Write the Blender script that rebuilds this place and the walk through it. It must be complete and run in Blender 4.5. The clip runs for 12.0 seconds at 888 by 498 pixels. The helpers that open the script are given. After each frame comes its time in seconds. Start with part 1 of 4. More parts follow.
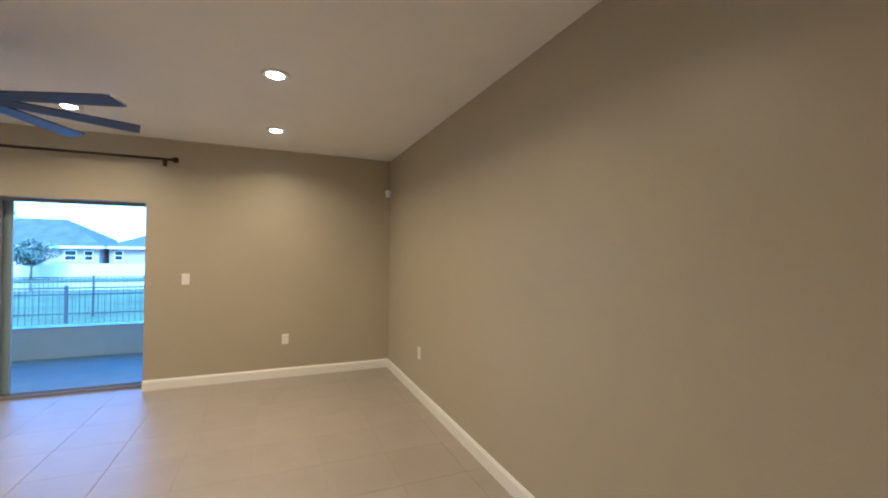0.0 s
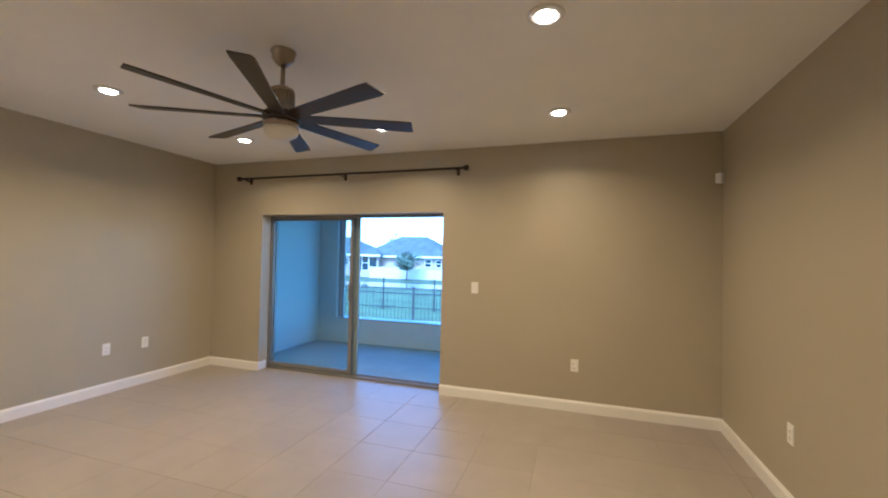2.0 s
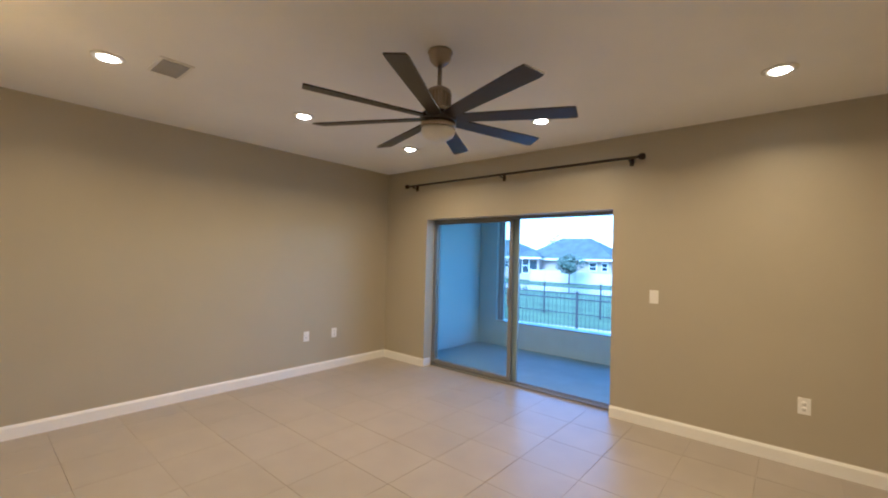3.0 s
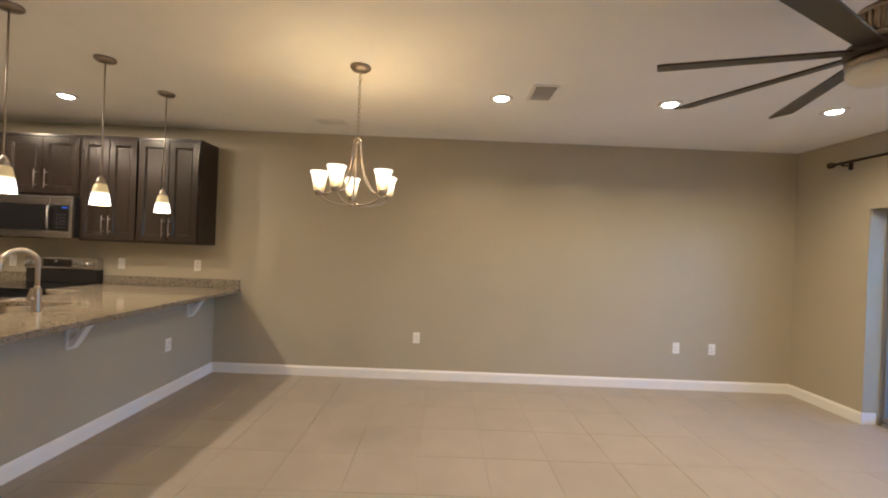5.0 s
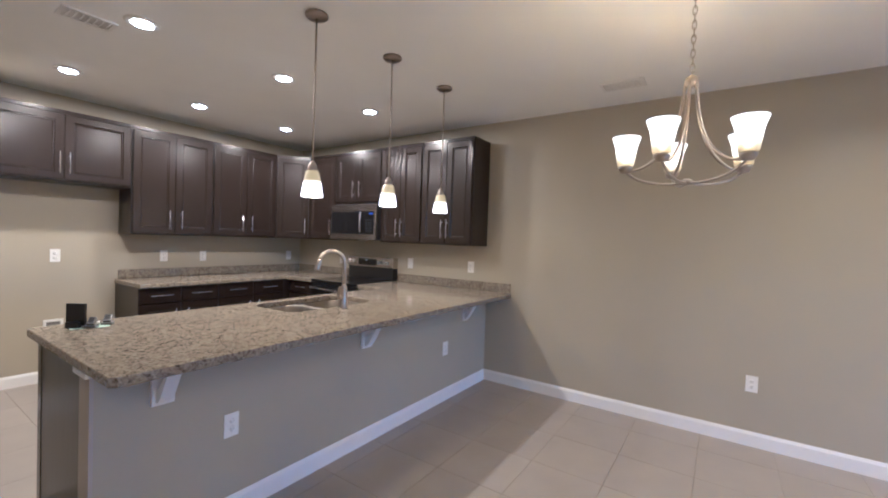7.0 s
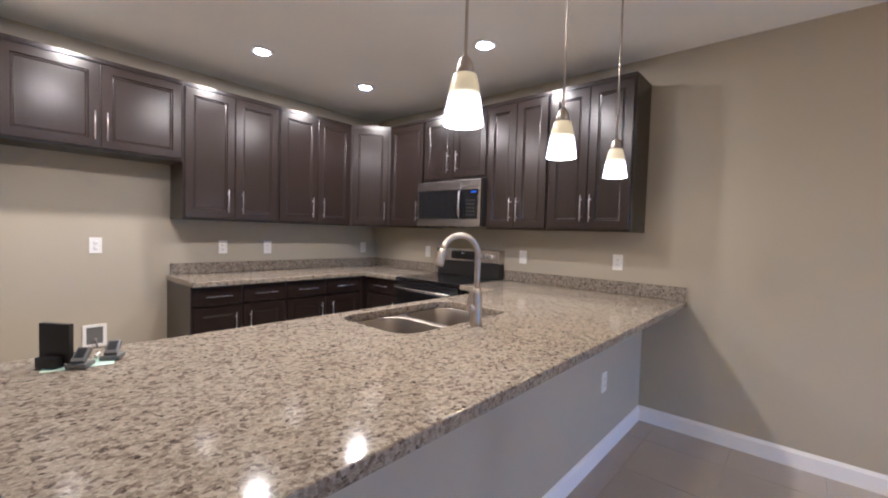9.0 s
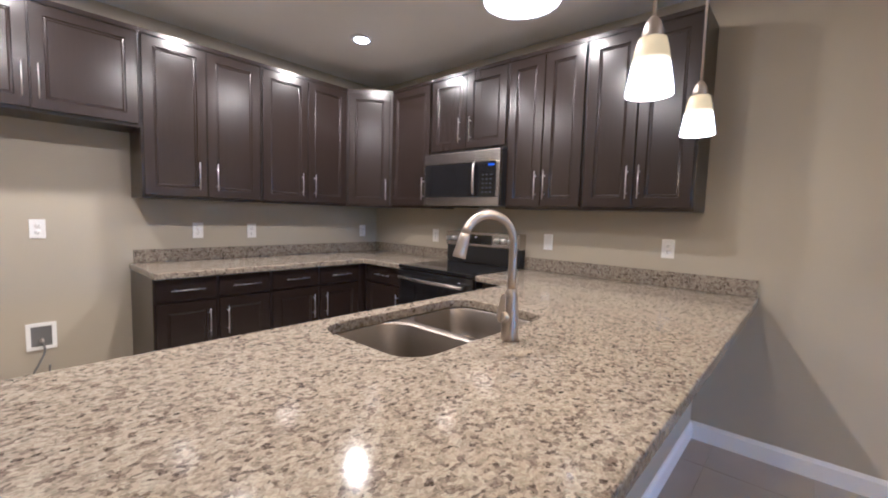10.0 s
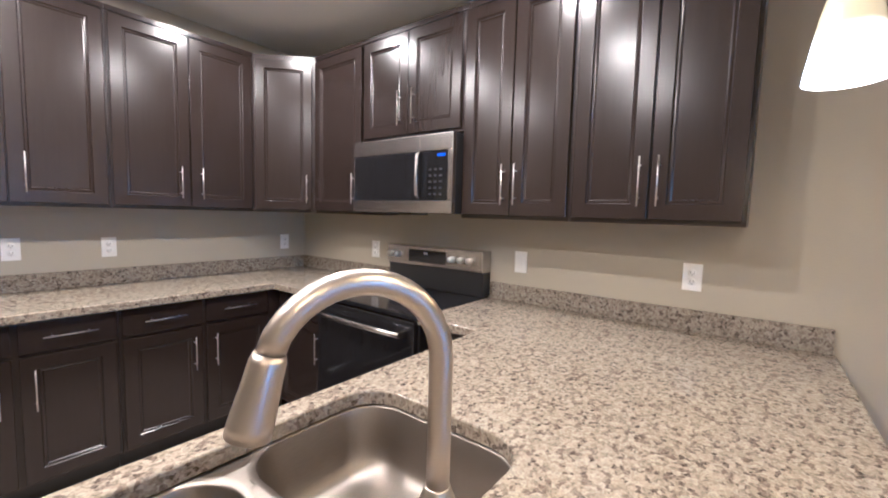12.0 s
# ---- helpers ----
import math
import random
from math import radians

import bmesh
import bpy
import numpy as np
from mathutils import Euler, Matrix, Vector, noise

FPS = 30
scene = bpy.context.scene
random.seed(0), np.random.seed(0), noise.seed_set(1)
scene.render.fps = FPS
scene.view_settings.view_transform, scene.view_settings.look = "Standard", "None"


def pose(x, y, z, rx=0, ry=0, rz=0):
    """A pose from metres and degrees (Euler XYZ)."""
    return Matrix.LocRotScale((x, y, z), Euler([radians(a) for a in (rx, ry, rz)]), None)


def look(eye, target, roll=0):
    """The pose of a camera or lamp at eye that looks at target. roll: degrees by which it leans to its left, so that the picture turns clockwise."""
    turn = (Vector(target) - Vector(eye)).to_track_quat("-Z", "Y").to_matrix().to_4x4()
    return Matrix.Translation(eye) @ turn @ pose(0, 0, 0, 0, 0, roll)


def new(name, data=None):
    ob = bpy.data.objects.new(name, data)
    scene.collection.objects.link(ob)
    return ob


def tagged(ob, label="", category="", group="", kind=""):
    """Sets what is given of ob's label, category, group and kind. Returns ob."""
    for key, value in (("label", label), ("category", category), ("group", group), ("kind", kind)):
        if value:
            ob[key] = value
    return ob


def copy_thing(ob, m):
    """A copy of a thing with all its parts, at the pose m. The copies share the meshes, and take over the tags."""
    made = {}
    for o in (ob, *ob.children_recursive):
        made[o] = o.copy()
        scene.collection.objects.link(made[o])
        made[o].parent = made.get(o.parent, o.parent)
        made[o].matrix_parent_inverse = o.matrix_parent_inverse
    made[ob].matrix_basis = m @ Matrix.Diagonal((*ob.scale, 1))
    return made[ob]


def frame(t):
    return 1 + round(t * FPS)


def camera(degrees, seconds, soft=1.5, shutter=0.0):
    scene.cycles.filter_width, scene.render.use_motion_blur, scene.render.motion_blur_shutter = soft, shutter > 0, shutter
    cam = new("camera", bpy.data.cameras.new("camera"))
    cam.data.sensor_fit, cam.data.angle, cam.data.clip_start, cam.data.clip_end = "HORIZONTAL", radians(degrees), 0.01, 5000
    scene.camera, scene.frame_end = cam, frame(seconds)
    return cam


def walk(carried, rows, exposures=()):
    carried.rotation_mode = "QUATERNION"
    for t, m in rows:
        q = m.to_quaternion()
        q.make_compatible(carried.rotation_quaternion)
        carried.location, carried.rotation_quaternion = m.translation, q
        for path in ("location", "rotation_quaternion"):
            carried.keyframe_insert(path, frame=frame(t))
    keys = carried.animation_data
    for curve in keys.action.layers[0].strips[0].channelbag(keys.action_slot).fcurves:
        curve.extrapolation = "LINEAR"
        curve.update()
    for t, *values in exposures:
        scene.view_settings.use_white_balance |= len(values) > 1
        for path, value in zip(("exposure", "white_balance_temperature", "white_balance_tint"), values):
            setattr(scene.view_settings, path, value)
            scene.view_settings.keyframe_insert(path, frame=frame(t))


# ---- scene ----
cam = camera(94.8, 12.0, soft=2.0)
PATH = [
    (0, (4.419, -5.112, 1.472), (5.189, -3.267, 1.489), 0.7),
    (0.5, (4.478, -4.875, 1.474), (4.94, -2.929, 1.503), 0.8),
    (1, (4.587, -4.633, 1.454), (4.697, -2.636, 1.496), 0.8),
    (1.5, (4.61, -4.403, 1.465), (4.355, -2.42, 1.506), 1.0),
    (2, (4.574, -4.185, 1.454), (3.952, -2.285, 1.5), 1.2),
    (2.5, (4.476, -4.071, 1.458), (3.521, -2.315, 1.503), 1.3),
    (4.5, (4.48, -3.853, 1.454), (2.518, -3.465, 1.464), 2.2),
    (5, (4.459, -3.87, 1.442), (2.459, -3.858, 1.439), 2.3),
    (5.5, (4.328, -3.916, 1.448), (2.356, -4.249, 1.42), 2.2),
    (6, (4.105, -4.044, 1.452), (2.213, -4.692, 1.408), 2.1),
    (6.5, (3.927, -4.202, 1.435), (2.149, -5.117, 1.383), 2.1),
    (7, (3.734, -4.322, 1.434), (2.082, -5.449, 1.386), 2.0),
    (7.5, (3.624, -4.543, 1.412), (2.06, -5.789, 1.367), 1.9),
    (9.5, (3.027, -5.691, 1.319), (1.542, -7.027, 1.219), 1.7),
    (10, (2.839, -5.852, 1.316), (1.356, -7.184, 1.152), 1.7),
    (10.5, (2.63, -5.989, 1.322), (1.129, -7.294, 1.111), 1.6),
    (11, (2.439, -6.094, 1.331), (0.925, -7.378, 1.089), 1.6),
    (11.5, (2.245, -6.208, 1.359), (0.704, -7.465, 1.143), 1.7),
    (12, (2.058, -6.297, 1.392), (0.479, -7.513, 1.222), 1.6),
]
EXPOSURES = [(0, 2.38, 3730, 4), (1.5, 2.26, 3900, 5), (2.5, 2.31, 3920, 4), (4.5, 2.42, 4050, 4), (5.5, 2.62, 3640, 5), (6.5, 2.70, 3390, 9), (7.5, 2.74, 3370, 11), (9.5, 2.84, 3400, 12), (10.5, 2.90, 3400, 12), (12, 3.18, 3400, 12)]
walk(cam, [(t, look(eye, target, roll)) for t, eye, target, roll in PATH], EXPOSURES)

# ---- world, sun, lamps ----
world = bpy.data.worlds.new("overcast_sky")
scene.world = world
world.use_nodes = True
wn, wl = world.node_tree.nodes, world.node_tree.links
sky = wn.new("ShaderNodeTexSky")
sky.sky_type, sky.sun_disc = "NISHITA", False
sky.sun_elevation, sky.sun_rotation = radians(48), radians(180)
sky.air_density, sky.dust_density, sky.ozone_density = 1.0, 0.8, 2.2
wl.new(sky.outputs[0], wn["Background"].inputs[0])
wn["Background"].inputs[1].default_value = 0.15

sun = new("sun", bpy.data.lights.new("sun", "SUN"))
sun.data.energy, sun.data.angle, sun.data.color = 1.5, radians(20), (1.0, 0.97, 0.92)
sun.matrix_world = look((0, -20, 22.2), (0, 0, 0))

CEIL = 2.635
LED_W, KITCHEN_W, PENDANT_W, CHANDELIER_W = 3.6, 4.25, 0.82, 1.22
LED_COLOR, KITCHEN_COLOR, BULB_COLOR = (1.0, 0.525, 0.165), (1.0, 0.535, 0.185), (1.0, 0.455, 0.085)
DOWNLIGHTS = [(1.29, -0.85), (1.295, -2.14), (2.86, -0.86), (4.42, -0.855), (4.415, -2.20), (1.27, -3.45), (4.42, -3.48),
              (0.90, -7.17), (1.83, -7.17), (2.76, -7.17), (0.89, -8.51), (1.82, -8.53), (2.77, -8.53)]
PENDANTS = [(1.055, -6.20), (1.678, -6.195), (2.285, -6.205)]
CHANDELIER = (1.72, -4.46)


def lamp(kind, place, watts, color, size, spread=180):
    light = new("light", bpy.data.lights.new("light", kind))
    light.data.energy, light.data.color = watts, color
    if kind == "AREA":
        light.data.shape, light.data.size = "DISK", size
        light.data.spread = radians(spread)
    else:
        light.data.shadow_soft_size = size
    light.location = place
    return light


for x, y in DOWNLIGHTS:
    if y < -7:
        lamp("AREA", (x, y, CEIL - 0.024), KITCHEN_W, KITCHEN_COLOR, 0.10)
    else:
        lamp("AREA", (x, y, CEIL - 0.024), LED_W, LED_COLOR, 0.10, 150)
for x, y in PENDANTS:
    lamp("POINT", (x, y, 1.655), PENDANT_W, BULB_COLOR, 0.025)


# ---- materials ----
def mat(name, color, rough=0.5, metal=0.0, vary=0.0, scale=6.0, bump=0.0, bump_scale=80.0, spec=0.5, grain=None, random_tone=0.0):
    """A surface with broad and fine variation and relief, in real metres."""
    m = bpy.data.materials.new(name)
    m.use_nodes = True
    n, l = m.node_tree.nodes, m.node_tree.links
    b = n["Principled BSDF"]
    b.inputs["Base Color"].default_value = (*color, 1)
    b.inputs["Roughness"].default_value = rough
    b.inputs["Metallic"].default_value = metal
    b.inputs["Specular IOR Level"].default_value = spec
    tc = n.new("ShaderNodeNewGeometry")
    vec = tc.outputs["Position"]
    if grain:
        ob = n.new("ShaderNodeTexCoord")
        mp = n.new("ShaderNodeMapping")
        mp.inputs["Scale"].default_value = grain
        l.new(ob.outputs["Object"], mp.inputs[0])
        vec = mp.outputs[0]
    if vary:
        big = n.new("ShaderNodeTexNoise")
        big.inputs["Scale"].default_value, big.inputs["Detail"].default_value = scale, 6
        l.new(vec, big.inputs["Vector"])
        ramp = n.new("ShaderNodeMapRange")
        ramp.inputs["From Min"].default_value, ramp.inputs["From Max"].default_value = 0.3, 0.7
        ramp.inputs["To Min"].default_value, ramp.inputs["To Max"].default_value = 1 - vary, 1 + vary
        l.new(big.outputs[0], ramp.inputs[0])
        tone = ramp.outputs[0]
        if random_tone:
            oi = n.new("ShaderNodeObjectInfo")
            r2 = n.new("ShaderNodeMapRange")
            r2.inputs["To Min"].default_value, r2.inputs["To Max"].default_value = 1 - random_tone, 1 + random_tone
            l.new(oi.outputs["Random"], r2.inputs[0])
            mu = n.new("ShaderNodeMath")
            mu.operation = "MULTIPLY"
            l.new(tone, mu.inputs[0]), l.new(r2.outputs[0], mu.inputs[1])
            tone = mu.outputs[0]
        mix = n.new("ShaderNodeVectorMath")
        mix.operation = "SCALE"
        mix.inputs[0].default_value = color
        l.new(tone, mix.inputs["Scale"])
        l.new(mix.outputs[0], b.inputs["Base Color"])
        rr = n.new("ShaderNodeMapRange")
        rr.inputs["To Min"].default_value, rr.inputs["To Max"].default_value = max(rough - 0.03, 0.02), min(rough + 0.03, 1)
        l.new(big.outputs[0], rr.inputs[0])
        l.new(rr.outputs[0], b.inputs["Roughness"])
    if bump:
        fine = n.new("ShaderNodeTexNoise")
        fine.inputs["Scale"].default_value, fine.inputs["Detail"].default_value = bump_scale, 4
        l.new(vec, fine.inputs["Vector"])
        bp = n.new("ShaderNodeBump")
        bp.inputs["Strength"].default_value, bp.inputs["Distance"].default_value = bump, 0.004
        l.new(fine.outputs[0], bp.inputs["Height"])
        l.new(bp.outputs[0], b.inputs["Normal"])
    return m


def granite_material():
    """Speckled granite: cream ground, tan and grey grains, dark flecks."""
    m = mat("speckled_granite", (0.5, 0.45, 0.38), 0.10, spec=0.32)
    n, l = m.node_tree.nodes, m.node_tree.links
    b = n["Principled BSDF"]
    pos = n.new("ShaderNodeNewGeometry")
    warp = n.new("ShaderNodeTexNoise")
    warp.inputs["Scale"].default_value, warp.inputs["Detail"].default_value = 45, 3
    l.new(pos.outputs["Position"], warp.inputs["Vector"])
    off = n.new("ShaderNodeVectorMath")
    off.operation = "SCALE"
    off.inputs["Scale"].default_value = 0.018
    l.new(warp.outputs["Color"], off.inputs[0])
    add = n.new("ShaderNodeVectorMath")
    l.new(pos.outputs["Position"], add.inputs[0]), l.new(off.outputs[0], add.inputs[1])
    mp = n.new("ShaderNodeMapping")
    mp.inputs["Rotation"].default_value, mp.inputs["Scale"].default_value = (0, 0, 0.5), (1.0, 1.28, 1.1)
    l.new(add.outputs[0], mp.inputs[0])
    col = None
    for scale, stops in ((88, ((0.0, (0.050, 0.038, 0.027)), (0.065, (0.125, 0.100, 0.070)), (0.20, (0.280, 0.246, 0.176)), (0.58, (0.195, 0.164, 0.115)), (0.78, (0.335, 0.308, 0.232)))),
                         (190, ((0.0, (0.035, 0.03, 0.025)), (0.16, (0.20, 0.165, 0.135)), (0.40, (0.36, 0.315, 0.25)), (0.8, (0.16, 0.13, 0.10))))):
        v = n.new("ShaderNodeTexVoronoi")
        v.inputs["Scale"].default_value = scale
        l.new(mp.outputs[0], v.inputs["Vector"])
        sep = n.new("ShaderNodeSeparateColor")
        l.new(v.outputs["Color"], sep.inputs[0])
        ramp = n.new("ShaderNodeValToRGB")
        ramp.color_ramp.interpolation = "CONSTANT"
        e = ramp.color_ramp.elements
        e[0].position, e[0].color = stops[0][0], (*stops[0][1], 1)
        e[1].position, e[1].color = stops[1][0], (*stops[1][1], 1)
        for p, c in stops[2:]:
            e.new(p).color = (*c, 1)
        l.new(sep.outputs[0], ramp.inputs[0])
        if col is None:
            col = ramp.outputs[0]
        else:
            mx = n.new("ShaderNodeMix")
            mx.data_type = "RGBA"
            mx.inputs[0].default_value = 0.30
            l.new(col, mx.inputs[6]), l.new(ramp.outputs[0], mx.inputs[7])
            col = mx.outputs[2]
    l.new(col, b.inputs["Base Color"])
    return m


def glow(name, color, strength, base=(0.8, 0.78, 0.72)):
    m = mat(name, base, 0.3)
    b = m.node_tree.nodes["Principled BSDF"]
    b.inputs["Emission Color"].default_value, b.inputs["Emission Strength"].default_value = (*color, 1), strength
    return m


def shade_glow(name, lo, hi, z_lo, z_hi, c_lo, c_hi, see_through):
    """Frosted glass lit from within, brightest beside the bulb, that lets part of the light through."""
    m = mat(name, (0.58, 0.52, 0.33), 0.25)
    n, l = m.node_tree.nodes, m.node_tree.links
    b = n["Principled BSDF"]
    tc = n.new("ShaderNodeNewGeometry")
    s = n.new("ShaderNodeSeparateXYZ")
    l.new(tc.outputs["Position"], s.inputs[0])
    for out, a, z in (("Emission Strength", lo, hi),):
        r = n.new("ShaderNodeMapRange")
        r.interpolation_type = "SMOOTHSTEP"
        r.inputs["From Min"].default_value, r.inputs["From Max"].default_value = z_lo, z_hi
        r.inputs["To Min"].default_value, r.inputs["To Max"].default_value = a, z
        l.new(s.outputs[2], r.inputs[0])
        l.new(r.outputs[0], b.inputs[out])
    r = n.new("ShaderNodeMapRange")
    r.inputs["From Min"].default_value, r.inputs["From Max"].default_value = z_lo, z_hi
    l.new(s.outputs[2], r.inputs[0])
    mx = n.new("ShaderNodeMix")
    mx.data_type = "RGBA"
    mx.inputs[6].default_value, mx.inputs[7].default_value = (*c_lo, 1), (*c_hi, 1)
    l.new(r.outputs[0], mx.inputs[0])
    l.new(mx.outputs[2], b.inputs["Emission Color"])
    clear, share = n.new("ShaderNodeBsdfTransparent"), n.new("ShaderNodeMixShader")
    clear.inputs[0].default_value, share.inputs[0].default_value = (1.0, 0.95, 0.85, 1), see_through
    l.new(b.outputs[0], share.inputs[1]), l.new(clear.outputs[0], share.inputs[2])
    l.new(share.outputs[0], n["Material Output"].inputs[0])
    return m


M_WALL = mat("greige_wall_paint", (0.416, 0.378, 0.276), 0.42, vary=0.025, scale=1.5, bump=0.12, bump_scale=120)
M_CEIL = mat("white_textured_ceiling", (0.88, 0.875, 0.86), 0.8, vary=0.02, scale=2, bump=0.35, bump_scale=60)
M_TRIM = mat("white_trim_paint", (0.80, 0.79, 0.77), 0.35, vary=0.02, scale=5)
M_TILE = mat("beige_porcelain_tile", (0.345, 0.311, 0.268), 0.40, vary=0.05, scale=3.5, random_tone=0.03)
M_GROUT = mat("grout", (0.37, 0.335, 0.29), 0.9, vary=0.1, scale=12)
M_WOOD = mat("espresso_stained_wood", (0.022, 0.0158, 0.0130), 0.23, vary=0.045, scale=3, bump=0.012, bump_scale=30, grain=(26, 26, 1.2))
M_WOODIN = mat("espresso_cabinet_side", (0.025, 0.018, 0.0145), 0.30, vary=0.04, scale=3, grain=(20, 20, 1.0))
M_NICKEL = mat("brushed_nickel", (0.48, 0.44, 0.38), 0.36, 1.0, vary=0.03, scale=5)
M_FANMETAL = mat("dark_brushed_nickel", (0.33, 0.285, 0.24), 0.32, 1.0, vary=0.04, scale=6)
M_BAR = mat("satin_steel_pull", (0.75, 0.73, 0.70), 0.32, 1.0)
M_STEEL = mat("brushed_stainless_steel", (0.55, 0.53, 0.51), 0.25, 1.0, vary=0.05, scale=10, grain=(2, 60, 60))
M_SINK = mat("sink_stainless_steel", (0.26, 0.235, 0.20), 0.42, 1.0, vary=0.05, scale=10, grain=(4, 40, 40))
M_BLACK = mat("black_glass", (0.012, 0.012, 0.014), 0.08)
M_BLACKP = mat("black_enamel", (0.02, 0.02, 0.022), 0.3)
M_DISPLAY = glow("blue_display", (0.12, 0.30, 1.0), 0.05, (0.01, 0.01, 0.03))
M_WHITE = mat("white_plastic", (0.82, 0.81, 0.78), 0.3)
M_SLOT = mat("dark_slot", (0.05, 0.05, 0.05), 0.6)
M_BLADE = mat("dark_walnut_blade", (0.033, 0.025, 0.023), 0.36, vary=0.2, scale=4, grain=(2, 18, 18))
M_ROD = mat("oil_rubbed_bronze", (0.05, 0.04, 0.038), 0.35, 0.8)
M_LED = glow("lit_led_lens", (1.0, 0.66, 0.32), 11.0)
M_FANLIGHT = mat("frosted_glass_bowl", (0.72, 0.70, 0.64), 0.3)
M_PSHADE = shade_glow("lit_pendant_glass", 1.2, 0.085, 1.705, 1.735, (1.0, 0.62, 0.28), (1.0, 0.50, 0.11), 0.0)
M_CSHADE = shade_glow("lit_chandelier_glass", 0.06, 0.55, 1.795, 1.87, (1.0, 0.52, 0.13), (1.0, 0.60, 0.26), 0.22)
M_BULB = glow("lit_bulb", (1.0, 0.62, 0.28), 5.0)
M_GRANITE = granite_material()
M_ALU = mat("bronze_tan_aluminium", (0.24, 0.24, 0.24), 0.4, 0.3)
# rear door panel: pale blue of outdoor light put into the metal's colour
M_ALUDAYLIT = mat("daylit_blue_aluminium", (0.25, 0.32, 0.35), 0.45, 0.2, vary=0.03, scale=6)
# porch stucco and concrete: the daylight's blue cast is mixed into both base colours
M_LANAI = mat("daylight_tinted_stucco", (0.53, 0.64, 0.655), 0.85, vary=0.04, scale=4, bump=0.4, bump_scale=50)
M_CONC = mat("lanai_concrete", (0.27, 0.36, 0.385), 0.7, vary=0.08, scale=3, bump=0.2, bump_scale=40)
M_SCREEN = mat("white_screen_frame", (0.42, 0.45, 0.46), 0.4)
M_FENCE = mat("black_aluminium_fence", (0.03, 0.032, 0.035), 0.45)
M_GRASS = mat("lawn", (0.088, 0.125, 0.052), 0.9, vary=0.3, scale=0.6, bump=0.8, bump_scale=25)
M_GRAVEL = mat("pale_gravel", (0.45, 0.39, 0.36), 0.9, vary=0.3, scale=9, bump=0.9, bump_scale=30)
M_WATER = mat("pond_water", (0.25, 0.28, 0.28), 0.08, bump=0.05, bump_scale=2)
M_STUCCO = mat("house_stucco", (0.33, 0.275, 0.24), 0.85, vary=0.05, scale=0.5)
M_ROOF = mat("grey_shingles", (0.085, 0.097, 0.09), 0.85, vary=0.2, scale=1.0, bump=0.5, bump_scale=6)
M_FASCIA = mat("white_fascia", (0.78, 0.78, 0.76), 0.5)
M_VINYL = mat("white_vinyl_fence", (0.50, 0.49, 0.46), 0.45, vary=0.03, scale=1)
M_WIN = mat("house_window_glass", (0.03, 0.04, 0.05), 0.05)
M_LEAF = mat("tree_leaves", (0.115, 0.15, 0.11), 0.7, vary=0.3, scale=2)
M_BARK = mat("bark", (0.16, 0.12, 0.09), 0.9, vary=0.2, scale=8)
M_PAPER = mat("pale_green_paper", (0.50, 0.66, 0.55), 0.7)
M_BUTTON = mat("dark_grey_print", (0.03, 0.03, 0.032), 0.3)
M_PHONE = mat("grey_plastic", (0.15, 0.15, 0.145), 0.35)
M_BEIGE = mat("beige_end_paint", (0.43, 0.385, 0.33), 0.45, vary=0.02, scale=2)

M_GLASS = bpy.data.materials.new("door_glass")
M_GLASS.use_nodes = True
gn, gl = M_GLASS.node_tree.nodes, M_GLASS.node_tree.links
gn.remove(gn["Principled BSDF"])
g_tr, g_gl, g_lw, g_mx = gn.new("ShaderNodeBsdfTransparent"), gn.new("ShaderNodeBsdfGlossy"), gn.new("ShaderNodeLayerWeight"), gn.new("ShaderNodeMixShader")
g_tr.inputs[0].default_value, g_gl.inputs["Roughness"].default_value = (0.93, 0.96, 0.96, 1), 0.02
g_fr = gn.new("ShaderNodeMapRange")
g_fr.inputs["From Min"].default_value, g_fr.inputs["From Max"].default_value = 0.3, 1.0
g_fr.inputs["To Min"].default_value, g_fr.inputs["To Max"].default_value = 0.03, 0.35
gl.new(g_lw.outputs["Facing"], g_fr.inputs[0])
gl.new(g_fr.outputs[0], g_mx.inputs[0]), gl.new(g_tr.outputs[0], g_mx.inputs[1]), gl.new(g_gl.outputs[0], g_mx.inputs[2])
gl.new(g_mx.outputs[0], gn["Material Output"].inputs[0])


# ---- mesh tools ----
def box(bm, x0, x1, y0, y1, z0, z1, bevel=0.0):
    made = bmesh.ops.create_cube(bm, size=1)["verts"]
    for v in made:
        v.co = Vector(((x0 + x1) / 2 + v.co.x * (x1 - x0), (y0 + y1) / 2 + v.co.y * (y1 - y0), (z0 + z1) / 2 + v.co.z * (z1 - z0)))
    if bevel:
        edges = list({e for v in made for e in v.link_edges})
        bmesh.ops.bevel(bm, geom=edges, offset=bevel, segments=2, affect="EDGES", profile=0.7)
    return bm


def boxes(*dims, bevel=0.0):
    bm = bmesh.new()
    for d in dims:
        box(bm, *d, bevel=bevel)
    return bm


def lathe(bm, profile, centre=(0, 0, 0), steps=24, axis="z"):
    """Turns (radius, height) pairs about an axis."""
    cx, cy, cz = centre
    rings = []
    for r, h in profile:
        ring = []
        for k in range(steps):
            a = 2 * math.pi * k / steps
            p = {"z": (r * math.cos(a), r * math.sin(a), h), "x": (h, r * math.cos(a), r * math.sin(a)), "y": (r * math.cos(a), h, r * math.sin(a))}[axis]
            ring.append(bm.verts.new((cx + p[0], cy + p[1], cz + p[2])))
        rings.append(ring)
    for a, b in zip(rings, rings[1:]):
        for k in range(steps):
            f = bm.faces.new((a[k], a[(k + 1) % steps], b[(k + 1) % steps], b[k]))
            f.smooth = True
    for ring in (rings[0], rings[-1]):
        if profile[rings.index(ring)][0] > 1e-4:
            bm.faces.new(ring)
    bmesh.ops.recalc_face_normals(bm, faces=bm.faces)
    return bm


